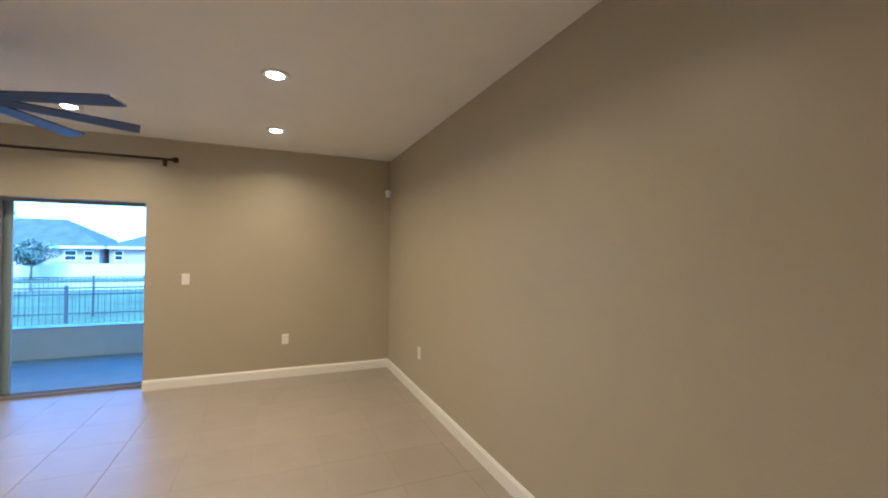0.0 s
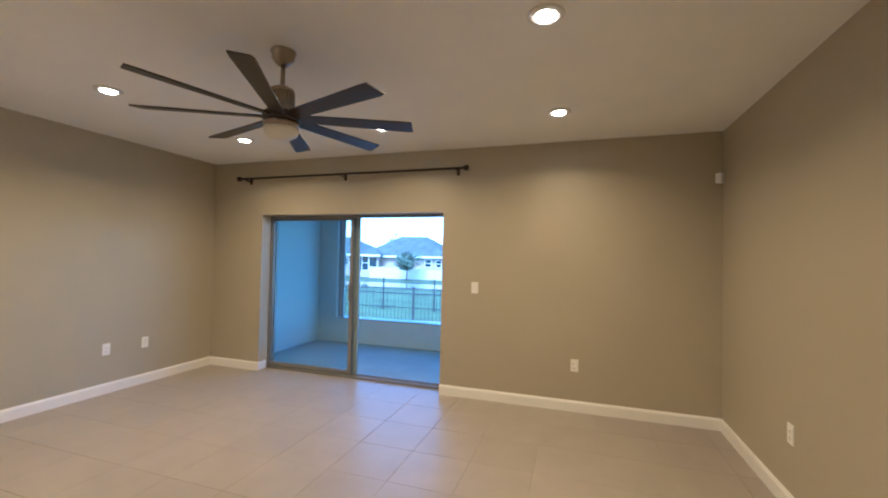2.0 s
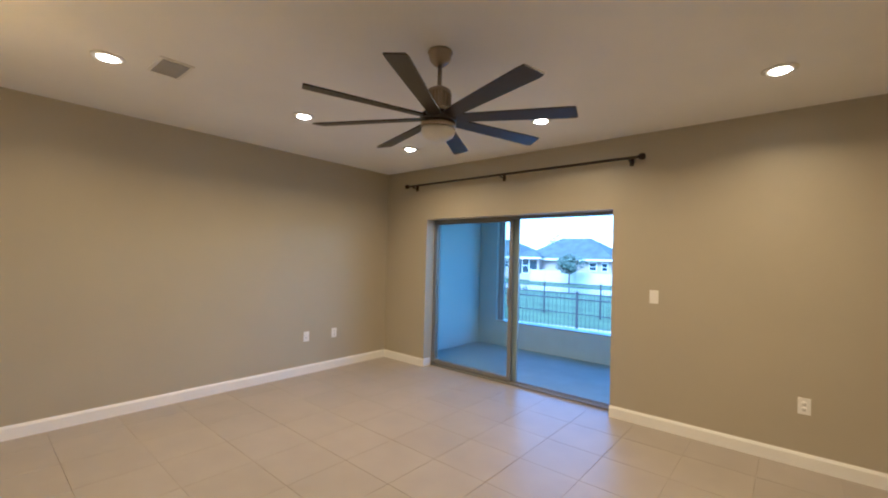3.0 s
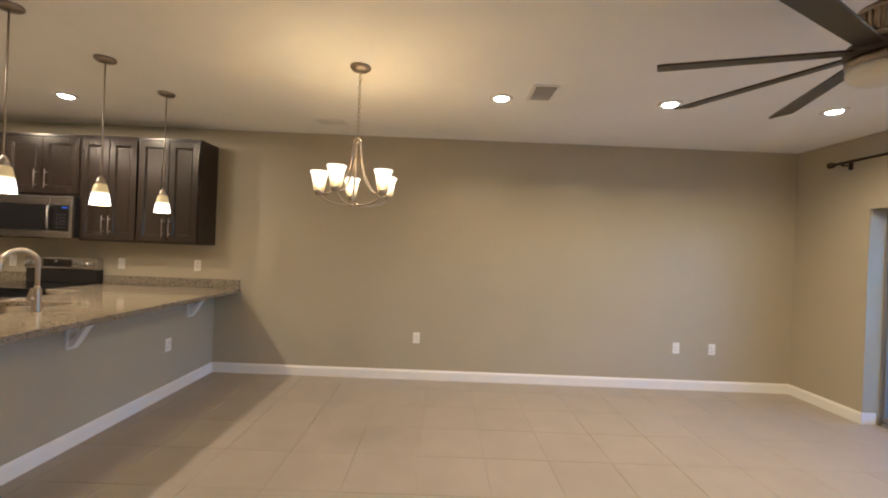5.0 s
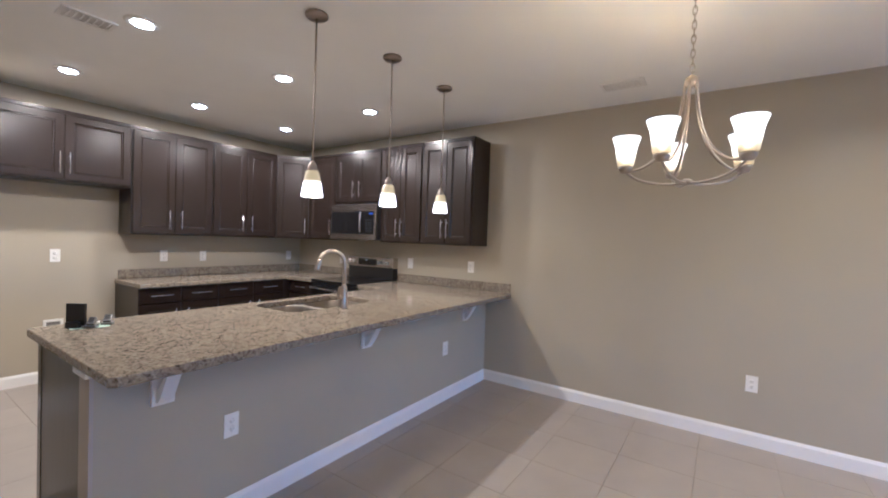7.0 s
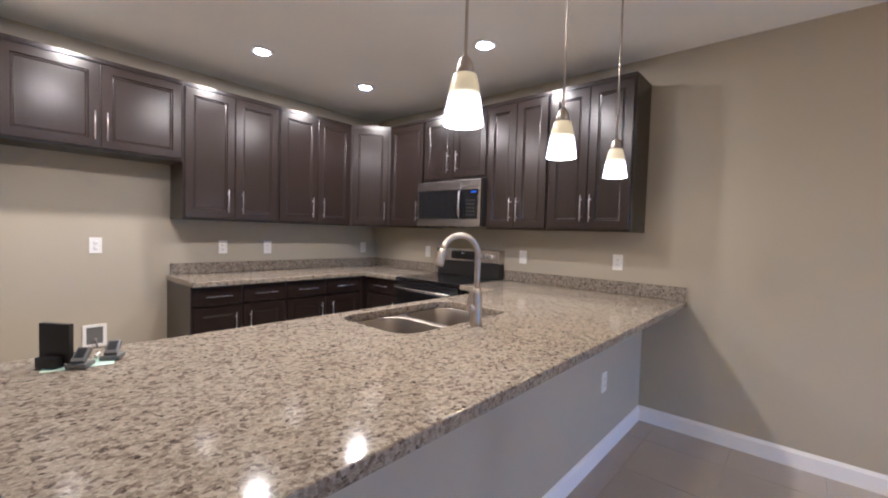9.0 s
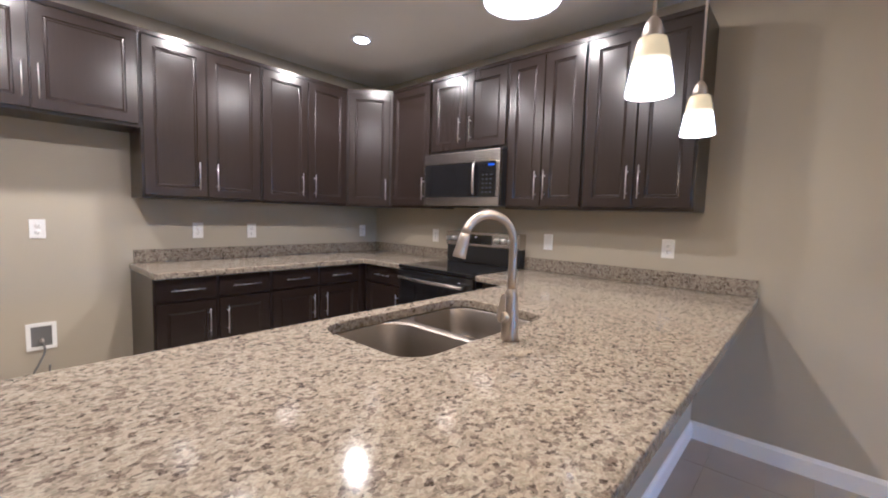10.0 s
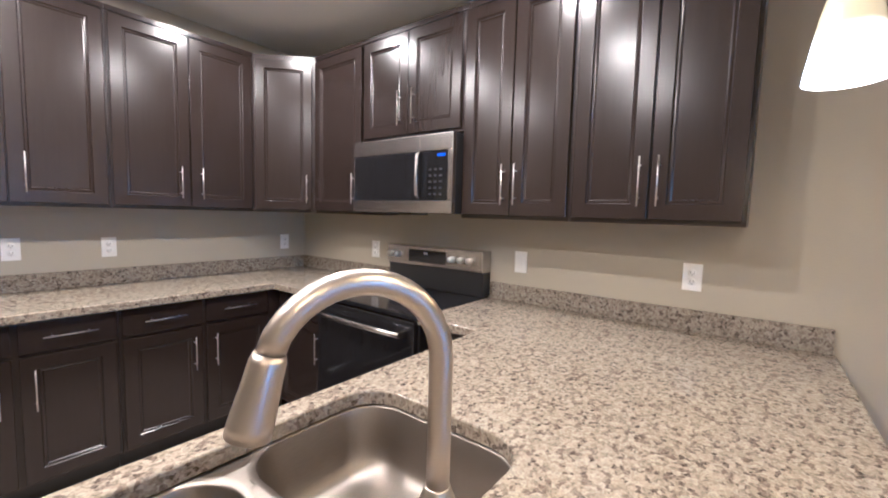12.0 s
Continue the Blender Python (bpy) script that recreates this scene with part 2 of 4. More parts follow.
def tube(bm, points, radii, steps=14):
    """A round bar along points; radii: one number or one for each point."""
    pts = [Vector(p) for p in points]
    radii = [radii] * len(pts) if isinstance(radii, (int, float)) else radii
    side = None
    rings = []
    for i, p in enumerate(pts):
        d = (pts[min(i + 1, len(pts) - 1)] - pts[max(i - 1, 0)]).normalized()
        if side is None:
            side = d.orthogonal().normalized()
        side = (side - d * side.dot(d)).normalized()
        up = d.cross(side)
        rings.append([bm.verts.new(p + (side * math.cos(2 * math.pi * k / steps) + up * math.sin(2 * math.pi * k / steps)) * radii[i]) for k in range(steps)])
    for a, b in zip(rings, rings[1:]):
        for k in range(steps):
            bm.faces.new((a[k], a[(k + 1) % steps], b[(k + 1) % steps], b[k])).smooth = True
    bm.faces.new(rings[0]), bm.faces.new(rings[-1])
    bmesh.ops.recalc_face_normals(bm, faces=bm.faces)
    return bm


def smooth(points, cuts=5):
    """More points along the curve through these."""
    p = [Vector(q) for q in points]
    p = [p[0] * 2 - p[1]] + p + [p[-1] * 2 - p[-2]]
    out = []
    for a, b, c, d in zip(p, p[1:], p[2:], p[3:]):
        for k in range(cuts):
            t = k / cuts
            out.append(0.5 * (2 * b + (c - a) * t + (2 * a - 5 * b + 4 * c - d) * t * t + (3 * b - a - 3 * c + d) * t ** 3))
    return out + [p[-2]]


def prism(bm, outline, z0, z1):
    lo = [bm.verts.new((x, y, z0)) for x, y in outline]
    hi = [bm.verts.new((x, y, z1)) for x, y in outline]
    bm.faces.new(lo), bm.faces.new(hi)
    for k in range(len(lo)):
        bm.faces.new((lo[k], lo[(k + 1) % len(lo)], hi[(k + 1) % len(hi)], hi[k]))
    bmesh.ops.recalc_face_normals(bm, faces=bm.faces)
    return bm


def part(name, bm, material, parent=None, label="", kind=""):
    me = bpy.data.meshes.new(name)
    bm.to_mesh(me)
    bm.free()
    me.materials.append(material)
    ob = new(name, me)
    ob.parent = parent
    return tagged(ob, label, kind=kind)


def thing(name, place, label, category, group="", turn=0.0):
    ob = new(name)
    ob.empty_display_size = 0.1
    ob.matrix_basis = pose(*place, 0, 0, turn)
    return tagged(ob, label, category, group)


def structure(name, bm, material, label, category="wall"):
    return tagged(part(name, bm, material), label, category, kind="structure")


# ---- the house: walls, floor, ceiling ----
W, N_D = 5.79, 0.28
S, NOOK_X, PANTRY_Y = -9.41, 3.16, -8.65
DOOR_L, DOOR_R, DOOR_TOP = 0.78, 3.185, 1.955
PEN_Y = -6.32
wall_west = structure("wall_west", boxes((-0.15, 0, S - 0.15, N_D, -0.1, CEIL)), M_WALL, "long greige painted west wall behind dining area and kitchen")
wall_north = structure("wall_north", boxes((0, DOOR_L, 0, N_D, -0.1, CEIL), (DOOR_R, W, 0, N_D, -0.1, CEIL), (DOOR_L, DOOR_R, 0, N_D, DOOR_TOP, CEIL)), M_WALL, "greige painted wall with the sliding door opening")
wall_east = structure("wall_east", boxes((W, W + 0.15, S - 0.15, N_D, -0.1, CEIL)), M_WALL, "plain greige painted east wall of the living room")
wall_south = structure("wall_south", boxes((0, NOOK_X, S - 0.15, S, -0.1, CEIL)), M_WALL, "greige painted kitchen back wall")
wall_pantry = structure("wall_pantry", boxes((NOOK_X, W, S - 0.15, PANTRY_Y, -0.1, CEIL)), M_WALL, "greige painted wall block beside the fridge recess")
ceiling = structure("ceiling", boxes((-0.15, W + 0.15, S - 0.15, N_D, CEIL, CEIL + 0.15)), M_CEIL, "flat off-white lightly textured ceiling", "ceiling")
floor = structure("floor", boxes((0, W, S, 0, -0.1, -0.003)), M_GROUT, "square beige porcelain tiles with thin grout joints", "floor")

wall_knee = structure("wall_knee", boxes((0, 3.19, PEN_Y - 0.12, PEN_Y, 0, 0.872)), M_WALL, "low greige wall under the breakfast bar")
part("end_cap", boxes((3.19, 3.204, PEN_Y - 0.12, PEN_Y, 0, 0.85)), M_BEIGE, wall_knee, "beige painted end of the low wall")
part("cap_trim", boxes((3.14, 3.222, PEN_Y - 0.135, PEN_Y + 0.016, 0.85, 0.872), bevel=0.004), M_TRIM, wall_knee, "white cap trim")


def baseboard_run(x0, y0, x1, y1, side):
    """A board along a wall; side: the way it stands out."""
    t, h = 0.015, 0.106
    bm = bmesh.new()
    dx, dy = side
    ends = [(x0, y0), (x1, y1)]
    prof = [(0, 0), (t, 0), (t, h - 0.02), (t * 0.55, h - 0.006), (t * 0.4, h), (0, h)]
    rings = [[bm.verts.new((x + dx * p, y + dy * p, z)) for p, z in prof] for x, y in ends]
    for k in range(len(prof)):
        bm.faces.new((rings[0][k], rings[0][(k + 1) % 6], rings[1][(k + 1) % 6], rings[1][k]))
    bm.faces.new(rings[0]), bm.faces.new(rings[1])
    bmesh.ops.recalc_face_normals(bm, faces=bm.faces)
    return structure("baseboard", bm, M_TRIM, "white painted wooden baseboard", "baseboard")


for run in ((0, 0, 0, PEN_Y, (1, 0)), (0.015, 0, DOOR_L + 0.004, 0, (0, -1)), (DOOR_R - 0.003, 0, W - 0.015, 0, (0, -1)), (W, 0, W, PANTRY_Y, (-1, 0)),
            (0.015, PEN_Y, 3.204, PEN_Y, (0, 1)), (2.19, S, NOOK_X, S, (0, 1)), (NOOK_X, PANTRY_Y, NOOK_X, S + 0.015, (-1, 0)),
            (NOOK_X - 0.015, PANTRY_Y, W - 0.015, PANTRY_Y, (0, 1)), (3.204, PEN_Y + 0.015, 3.204, PEN_Y - 0.12, (1, 0))):
    baseboard_run(*run)
structure("door_sill_floor", boxes((DOOR_L, DOOR_R, 0.0, 0.144, -0.05, -0.001)), M_TILE, "beige tile strip in the door opening", "floor")
part("baseboard", boxes((DOOR_L, DOOR_L + 0.012, -0.015, 0.12, 0, 0.106), bevel=0.003), M_TRIM, wall_north)

# ---- sliding door ----
DY = 0.155
door_1 = tagged(thing("door_1", (0, 0, 0), "open two-panel sliding glass door in a tan aluminium frame", "sliding door"), kind="structure")
part("door_frame", boxes((DOOR_L, DOOR_L + 0.015, DY, DY + 0.11, 0, DOOR_TOP - 0.03), (DOOR_R - 0.022, DOOR_R, DY, DY + 0.11, 0, DOOR_TOP - 0.03),
                         (DOOR_L, DOOR_R, DY, DY + 0.11, DOOR_TOP - 0.03, DOOR_TOP)), M_ALU, door_1)
part("threshold", boxes((DOOR_L + 0.035, DOOR_R - 0.035, DY - 0.01, DY + 0.12, 0, 0.022), (DOOR_L + 0.035, DOOR_R - 0.035, DY + 0.03, DY + 0.036, 0.022, 0.034),
                        (DOOR_L + 0.035, DOOR_R - 0.035, DY + 0.075, DY + 0.081, 0.022, 0.034)), M_ALU, door_1)


def door_panel(x0, x1, y, s, metal, handle):
    z0, z1, e = 0.036, DOOR_TOP - 0.032, 0.014
    leaf = part("door_panel", boxes((x0, x0 + e, y, y + 0.03, z0, z1), (x1 - s, x1, y, y + 0.03, z0, z1),
                                    (x0 + e, x1 - s, y, y + 0.03, z0, z0 + 0.04), (x0 + e, x1 - s, y, y + 0.03, z1 - 0.025, z1), bevel=0.003), metal, door_1)
    pane = part("pane", boxes((x0 + e, x1 - s, y + 0.012, y + 0.018, z0 + 0.04, z1 - 0.025)), M_GLASS, leaf)
    pane.visible_shadow = False
    if handle:
        part("door_handle", boxes((x1 - 0.04, x1 - 0.015, y - 0.03, y - 0.001, 0.92, 1.12), bevel=0.006), M_ALU, leaf)


door_panel(DOOR_L + 0.016, 1.99, DY + 0.018, 0.042, M_ALU, True)
door_panel(DOOR_L + 0.030, 2.052, DY + 0.063, 0.082, M_ALUDAYLIT, False)

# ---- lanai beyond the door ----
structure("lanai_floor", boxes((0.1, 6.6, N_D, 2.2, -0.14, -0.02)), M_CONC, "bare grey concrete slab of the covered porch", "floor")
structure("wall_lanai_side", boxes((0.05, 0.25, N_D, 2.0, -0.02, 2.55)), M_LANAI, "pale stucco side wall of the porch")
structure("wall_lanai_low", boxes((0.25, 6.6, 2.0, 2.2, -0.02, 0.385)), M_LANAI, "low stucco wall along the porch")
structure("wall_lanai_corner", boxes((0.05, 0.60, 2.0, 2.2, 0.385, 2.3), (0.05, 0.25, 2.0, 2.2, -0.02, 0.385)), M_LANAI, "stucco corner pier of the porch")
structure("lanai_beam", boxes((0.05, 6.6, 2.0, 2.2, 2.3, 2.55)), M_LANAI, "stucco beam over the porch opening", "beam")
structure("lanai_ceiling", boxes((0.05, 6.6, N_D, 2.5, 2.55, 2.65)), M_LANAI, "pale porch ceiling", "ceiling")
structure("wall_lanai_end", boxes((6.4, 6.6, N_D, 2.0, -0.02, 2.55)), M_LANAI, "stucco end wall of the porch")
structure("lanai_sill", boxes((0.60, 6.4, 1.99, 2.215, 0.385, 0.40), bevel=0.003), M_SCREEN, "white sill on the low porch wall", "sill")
screen = thing("screen_frame", (0, 0, 0), "white aluminium screen frame standing on the porch sill", "screen frame")
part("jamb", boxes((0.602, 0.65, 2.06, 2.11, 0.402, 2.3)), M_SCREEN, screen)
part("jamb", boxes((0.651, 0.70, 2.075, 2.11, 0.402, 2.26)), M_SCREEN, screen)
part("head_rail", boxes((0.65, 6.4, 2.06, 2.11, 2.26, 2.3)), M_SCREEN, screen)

# ---- outdoors ----
def ground_height(y):
    return float(np.interp(y, [2, 7, 12.5, 40, 60], [-0.45, -0.7, -0.87, -1.2, -1.3]))


bm = bmesh.new()
xs = [-1500, -200, -60] + list(range(-40, 31, 5)) + [60, 200, 1500]
ys = [-300, -30, -11, 2.0, 4, 7, 10, 12.5, 18, 25, 33, 40, 60, 200, 2000]
grid = [[bm.verts.new((x, y, ground_height(y))) for x in xs] for y in ys]
for a, b in zip(grid, grid[1:]):
    for k in range(len(xs) - 1):
        bm.faces.new((a[k], a[k + 1], b[k + 1], b[k]))
structure("ground", bm, M_GRASS, "flat green lawn running down to a pond", "lawn")


def strip(name, outline, lift, material, label, category):
    b = bmesh.new()
    b.faces.new([b.verts.new((x, y, ground_height(y) + lift)) for x, y in outline])
    return structure(name, b, material, label, category)


strip("gravel_bed", [(-14, 2.3), (7, 2.3), (7, 10.5), (-2, 9.0), (-14, 8.4)], 0.02, M_GRAVEL, "pale gravel strip beside the porch", "gravel")
strip("pond", [(-60, 25.0), (25, 25.0), (25, 33.0), (-60, 33.0)], 0.03, M_WATER, "still pond reflecting the pale sky", "pond")


def fence(y, z0, z1, first, count, gap, label):
    f = thing("fence", (first, y, z0), label, "fence", "black metal fences")
    for k in range(count):
        part("post", boxes((k * gap - 0.03, k * gap + 0.03, -0.03, 0.03, -0.1, z1 - z0 + 0.04), bevel=0.004), M_FENCE, f)
    span = (count - 1) * gap
    for h in (z1 - z0 - 0.02, z1 - z0 - 0.17, 0.12):
        part("rail", boxes((0, span, -0.018, 0.018, h - 0.016, h + 0.016)), M_FENCE, f)
    picket = boxes((-0.0045, 0.0045, -0.0045, 0.0045, 0.05, z1 - z0 - 0.03))
    me = bpy.data.meshes.new("picket")
    picket.to_mesh(me)
    me.materials.append(M_FENCE)
    for k in range(1, int(span / 0.12)):
        if min((k * 0.12) % gap, gap - (k * 0.12) % gap) > 0.05:
            o = new("picket", me)
            o.parent, o.location = f, (k * 0.12, 0, 0)
    return f


fence(7.0, ground_height(7), 0.56, -7.2, 7, 2.4, "black metal picket fence close to the porch")
fence(12.5, ground_height(12.5), 0.50, -11.0, 7, 2.43, "black metal picket fence by the pond lawn")

vinyl = thing("vinyl_fence", (0, 40.5, ground_height(40.5)), "long white vinyl privacy fence before the houses", "fence")
for k in range(17):
    x = -19.5 + k * 1.85
    h = 1.45 if k < 4 else 1.30
    part("fence_panel", boxes((x + 0.05, x + 1.80, -0.02, 0.02, 0.02, h)), M_VINYL, vinyl)
    part("post", boxes((x - 0.06, x + 0.06, -0.06, 0.06, 0, h + 0.08)), M_VINYL, vinyl)


def house(x0, x1, y0, y1, wall_top, ridge, windows, label, lanai=None):
    z0 = ground_height(y0)
    h = thing("house", ((x0 + x1) / 2, y0, z0), label, "house", "far houses")
    cx = (x0 + x1) / 2
    part("wall", boxes((x0 - cx, x1 - cx, 0, y1 - y0, 0, wall_top - z0)), M_STUCCO, h)
    e, d, top = 0.5, (y1 - y0) / 2, ridge - z0
    b = bmesh.new()
    wz = wall_top - z0 + 0.02
    base = [b.verts.new(p) for p in ((x0 - cx - e, -e, wz), (x1 - cx + e, -e, wz), (x1 - cx + e, y1 - y0 + e, wz), (x0 - cx - e, y1 - y0 + e, wz))]
    run = min(d * 0.95, (x1 - x0) / 2 - 0.5)
    r = [b.verts.new((x0 - cx + run, d, top)), b.verts.new((x1 - cx - run, d, top))]
    for f in ((base[0], base[1], r[1], r[0]), (base[1], base[2], r[1]), (base[2], base[3], r[0], r[1]), (base[3], base[0], r[0]), tuple(base)):
        b.faces.new(f)
    bmesh.ops.recalc_face_normals(b, faces=b.faces)
    part("roof", b, M_ROOF, h, "grey shingled hip roof")
    part("fascia", boxes((x0 - cx - e - 0.02, x1 - cx + e + 0.02, -e - 0.04, -e - 0.01, wz - 0.2, wz + 0.02)), M_FASCIA, h)
    for wx, wzc, ww, wh in windows:
        win = part("window", boxes((wx - cx - ww / 2 - 0.08, wx - cx + ww / 2 + 0.08, -0.05, -0.01, wzc - z0 - wh / 2 - 0.08, wzc - z0 + wh / 2 + 0.08)), M_FASCIA, h)
        part("pane", boxes((wx - cx - ww / 2, wx - cx + ww / 2, -0.07, -0.052, wzc - z0 - wh / 2, wzc - z0 - 0.03)), M_WIN, win)
        part("pane", boxes((wx - cx - ww / 2, wx - cx + ww / 2, -0.07, -0.052, wzc - z0 + 0.03, wzc - z0 + wh / 2)), M_WIN, win)
    return h


house(-23.3, -11.4, 45, 53.6, 1.62, 4.45, [(-13.6, 0.75, 0.8, 0.85), (-12.2, 0.72, 0.6, 0.85)], "single-storey stucco house with a grey hip roof")
house(-10.9, 8, 46, 53, 1.62, 3.35, [(-10.1, 0.75, 0.6, 0.85), (-5.0, 0.75, 0.8, 0.9), (0.0, 0.75, 0.9, 0.9)], "long low stucco house with a grey hip roof")
third = house(-42, -24.4, 47, 57, 1.75, 4.5, [(-27, 0.75, 1.0, 0.9)], "stucco house with a grey hip roof and screened porch")
porch = house(-24.0, -20.2, 44, 47, 1.72, 2.6, [(-22.1, 0.65, 0.9, 1.9)], "small white porch with dark screened windows")
for wx in (-23.2, -21.0):
    part("screen", boxes((wx + 22.1 - 0.5, wx + 22.1 + 0.5, -0.03, -0.005, 0.8, 2.6)), M_WIN, porch, "dark porch screen")
structure("house_vent", boxes((-10.5, -9.9, 47.0, 47.4, 1.9, 2.55)), M_FASCIA, "white roof vent box", "roof vent")


def tree(x, y, height, spread, seed, label):
    rnd = random.Random(seed)
    t = thing("tree", (x, y, ground_height(y)), label, "tree", "far trees")
    b = bmesh.new()
    tube(b, [(0, 0, -0.1), (0.05, 0, height * 0.3), (0, 0.05, height * 0.55), (0.05, 0, height * 0.85)], [0.11, 0.08, 0.06, 0.02], 8)
    for k in range(9):
        a, h = rnd.uniform(0, 6.28), height * rnd.uniform(0.42, 0.7)
        tube(b, [(0, 0, h), (math.cos(a) * spread * 0.4, math.sin(a) * spread * 0.4, h + height * 0.1), (math.cos(a) * spread * 0.8, math.sin(a) * spread * 0.8, h + height * 0.2)], [0.04, 0.025, 0.01], 6)
    part("trunk", b, M_BARK, t)
    b = bmesh.new()
    for k in range(1900):
        a, r, u = rnd.uniform(0, 6.28), rnd.random() ** 0.6, rnd.uniform(-1, 1)
        rad = spread * r * math.sqrt(1 - u * u) * (1 + 0.35 * math.sin(3 * a + 2 * u))
        p = Vector((rad * math.cos(a), rad * math.sin(a), height * 0.68 + u * height * 0.30 * (0.8 + 0.3 * math.cos(2 * a))))
        d1 = Vector((rnd.gauss(0, 1), rnd.gauss(0, 1), rnd.gauss(0, 1))).normalized() * rnd.uniform(0.06, 0.13)
        d2 = d1.orthogonal() * 0.6
        b.faces.new([b.verts.new(p + q) for q in (d1, d2, -d1, -d2)])
    part("crown", b, M_LEAF, t)


tree(-13.8, 38.5, 3.3, 1.45, 3, "young green tree in front of the white fence")
for k, (x, y, h, s) in enumerate(((-9.2, 62, 6.6, 2.6), (-5.6, 64, 7.0, 3.0), (-26.5, 64, 7.4, 3.0), (3, 63, 7.5, 3.2))):
    tree(x, y, h, s, 20 + k, "leafy green tree behind the house roofs")

# ---- ceiling fixtures ----
lens_profile = [(0.0, -0.022), (0.030, -0.020), (0.046, -0.015), (0.055, -0.007), (0.056, 0.0)]
first = thing("recessed_light", (*DOWNLIGHTS[0], CEIL), "lit round recessed led light with white trim", "recessed light", "recessed ceiling lights")
part("trim_ring", lathe(bmesh.new(), [(0.058, 0.0), (0.088, 0.0), (0.090, -0.004), (0.084, -0.008), (0.062, -0.012), (0.057, -0.008)], steps=32), M_TRIM, first)
part("lens", lathe(bmesh.new(), lens_profile, steps=32), M_LED, first)
for x, y in DOWNLIGHTS[1:]:
    copy_thing(first, pose(x, y, CEIL))


def register(x, y, w, d, turn, label, dark=False):
    v = thing("ceiling_vent", (x, y, CEIL), label, "ceiling vent", "ceiling air registers", turn)
    part("frame", boxes((-w / 2, w / 2, -d / 2, -d / 2 + 0.02, -0.008, 0), (-w / 2, w / 2, d / 2 - 0.02, d / 2, -0.008, 0),
                        (-w / 2, -w / 2 + 0.02, -d / 2 + 0.02, d / 2 - 0.02, -0.008, 0), (w / 2 - 0.02, w / 2, -d / 2 + 0.02, d / 2 - 0.02, -0.008, 0)), M_TRIM, v)
    part("backing", boxes((-w / 2 + 0.02, w / 2 - 0.02, -d / 2 + 0.02, d / 2 - 0.02, -0.002, 0)), M_TRIM, v)
    count = int((w - 0.05) / 0.026)
    for k in range(count):
        cx = -w / 2 + 0.035 + k * (w - 0.07) / max(count - 1, 1)
        b = bmesh.new()
        prism(b, [(cx - 0.012, -0.003), (cx - 0.010, -0.003), (cx + 0.006, -0.014), (cx + 0.003, -0.015)], 0, 1)
        for vv in b.verts:
            vv.co = Vector((vv.co.x, -d / 2 + 0.02 + vv.co.z * (d - 0.04), vv.co.y))
        part("slat", b, M_TRIM, v)


register(1.41, -3.16, 0.30, 0.19, 0, "white louvred air register in the living room ceiling")
register(0.46, -4.99, 0.30, 0.16, 90, "white louvred air register near the chandelier")
register(2.95, -7.40, 0.25, 0.15, 0, "white louvred air register in the kitchen ceiling")

# ---- ceiling fan ----
fan = thing("ceiling_fan", (2.935, -2.252, CEIL), "brushed nickel ceiling fan with eight dark walnut blades", "ceiling fan")
part("canopy", lathe(bmesh.new(), [(0.0, 0.0), (0.070, 0.0), (0.072, -0.010), (0.063, -0.018), (0.062, -0.045), (0.050, -0.062), (0.025, -0.085), (0.0, -0.085)], steps=32), M_FANMETAL, fan)
part("downrod", lathe(bmesh.new(), [(0.013, -0.08), (0.013, -0.20)], steps=14), M_FANMETAL, fan)
part("motor_housing", lathe(bmesh.new(), [(0.013, -0.20), (0.03, -0.205), (0.066, -0.225), (0.070, -0.235), (0.070, -0.245), (0.062, -0.247), (0.062, -0.322), (0.070, -0.325), (0.070, -0.345), (0.060, -0.36), (0.0, -0.36)], steps=36), M_FANMETAL, fan)
for k in range(20):
    b = boxes((0.060, 0.071, -0.004, 0.004, -0.323, -0.246), bevel=0.0015)
    b.transform(pose(0, 0, 0, 0, 0, 18 * k))
    part("motor_fin", b, M_FANMETAL, fan)
part("blade_hub", lathe(bmesh.new(), [(0.0, -0.362), (0.098, -0.362), (0.106, -0.375), (0.106, -0.40), (0.096, -0.41), (0.0, -0.41)], steps=36), M_BLADE, fan)
part("light_ring", lathe(bmesh.new(), [(0.0, -0.412), (0.098, -0.412), (0.101, -0.425), (0.098, -0.442), (0.0, -0.442)], steps=36), M_FANMETAL, fan)
part("light_bowl", lathe(bmesh.new(), [(0.0, -0.444), (0.094, -0.444), (0.098, -0.462), (0.088, -0.488), (0.062, -0.505), (0.03, -0.514), (0.0, -0.516)], steps=36), M_FANLIGHT, fan, "unlit frosted glass bowl")
for k in range(8):
    bm = bmesh.new()
    out = [(0.09, -0.033), (0.14, -0.042), (0.70, -0.056), (0.748, -0.054), (0.768, 0.048), (0.74, 0.056), (0.14, 0.042), (0.09, 0.033)]
    prism(bm, out, -0.004, 0.004)
    bm.transform(pose(0, 0, -0.386, 0, 0, 28 + 45 * k) @ pose(0, 0, 0, -11, 0, 0))
    part("blade", bm, M_BLADE, fan)

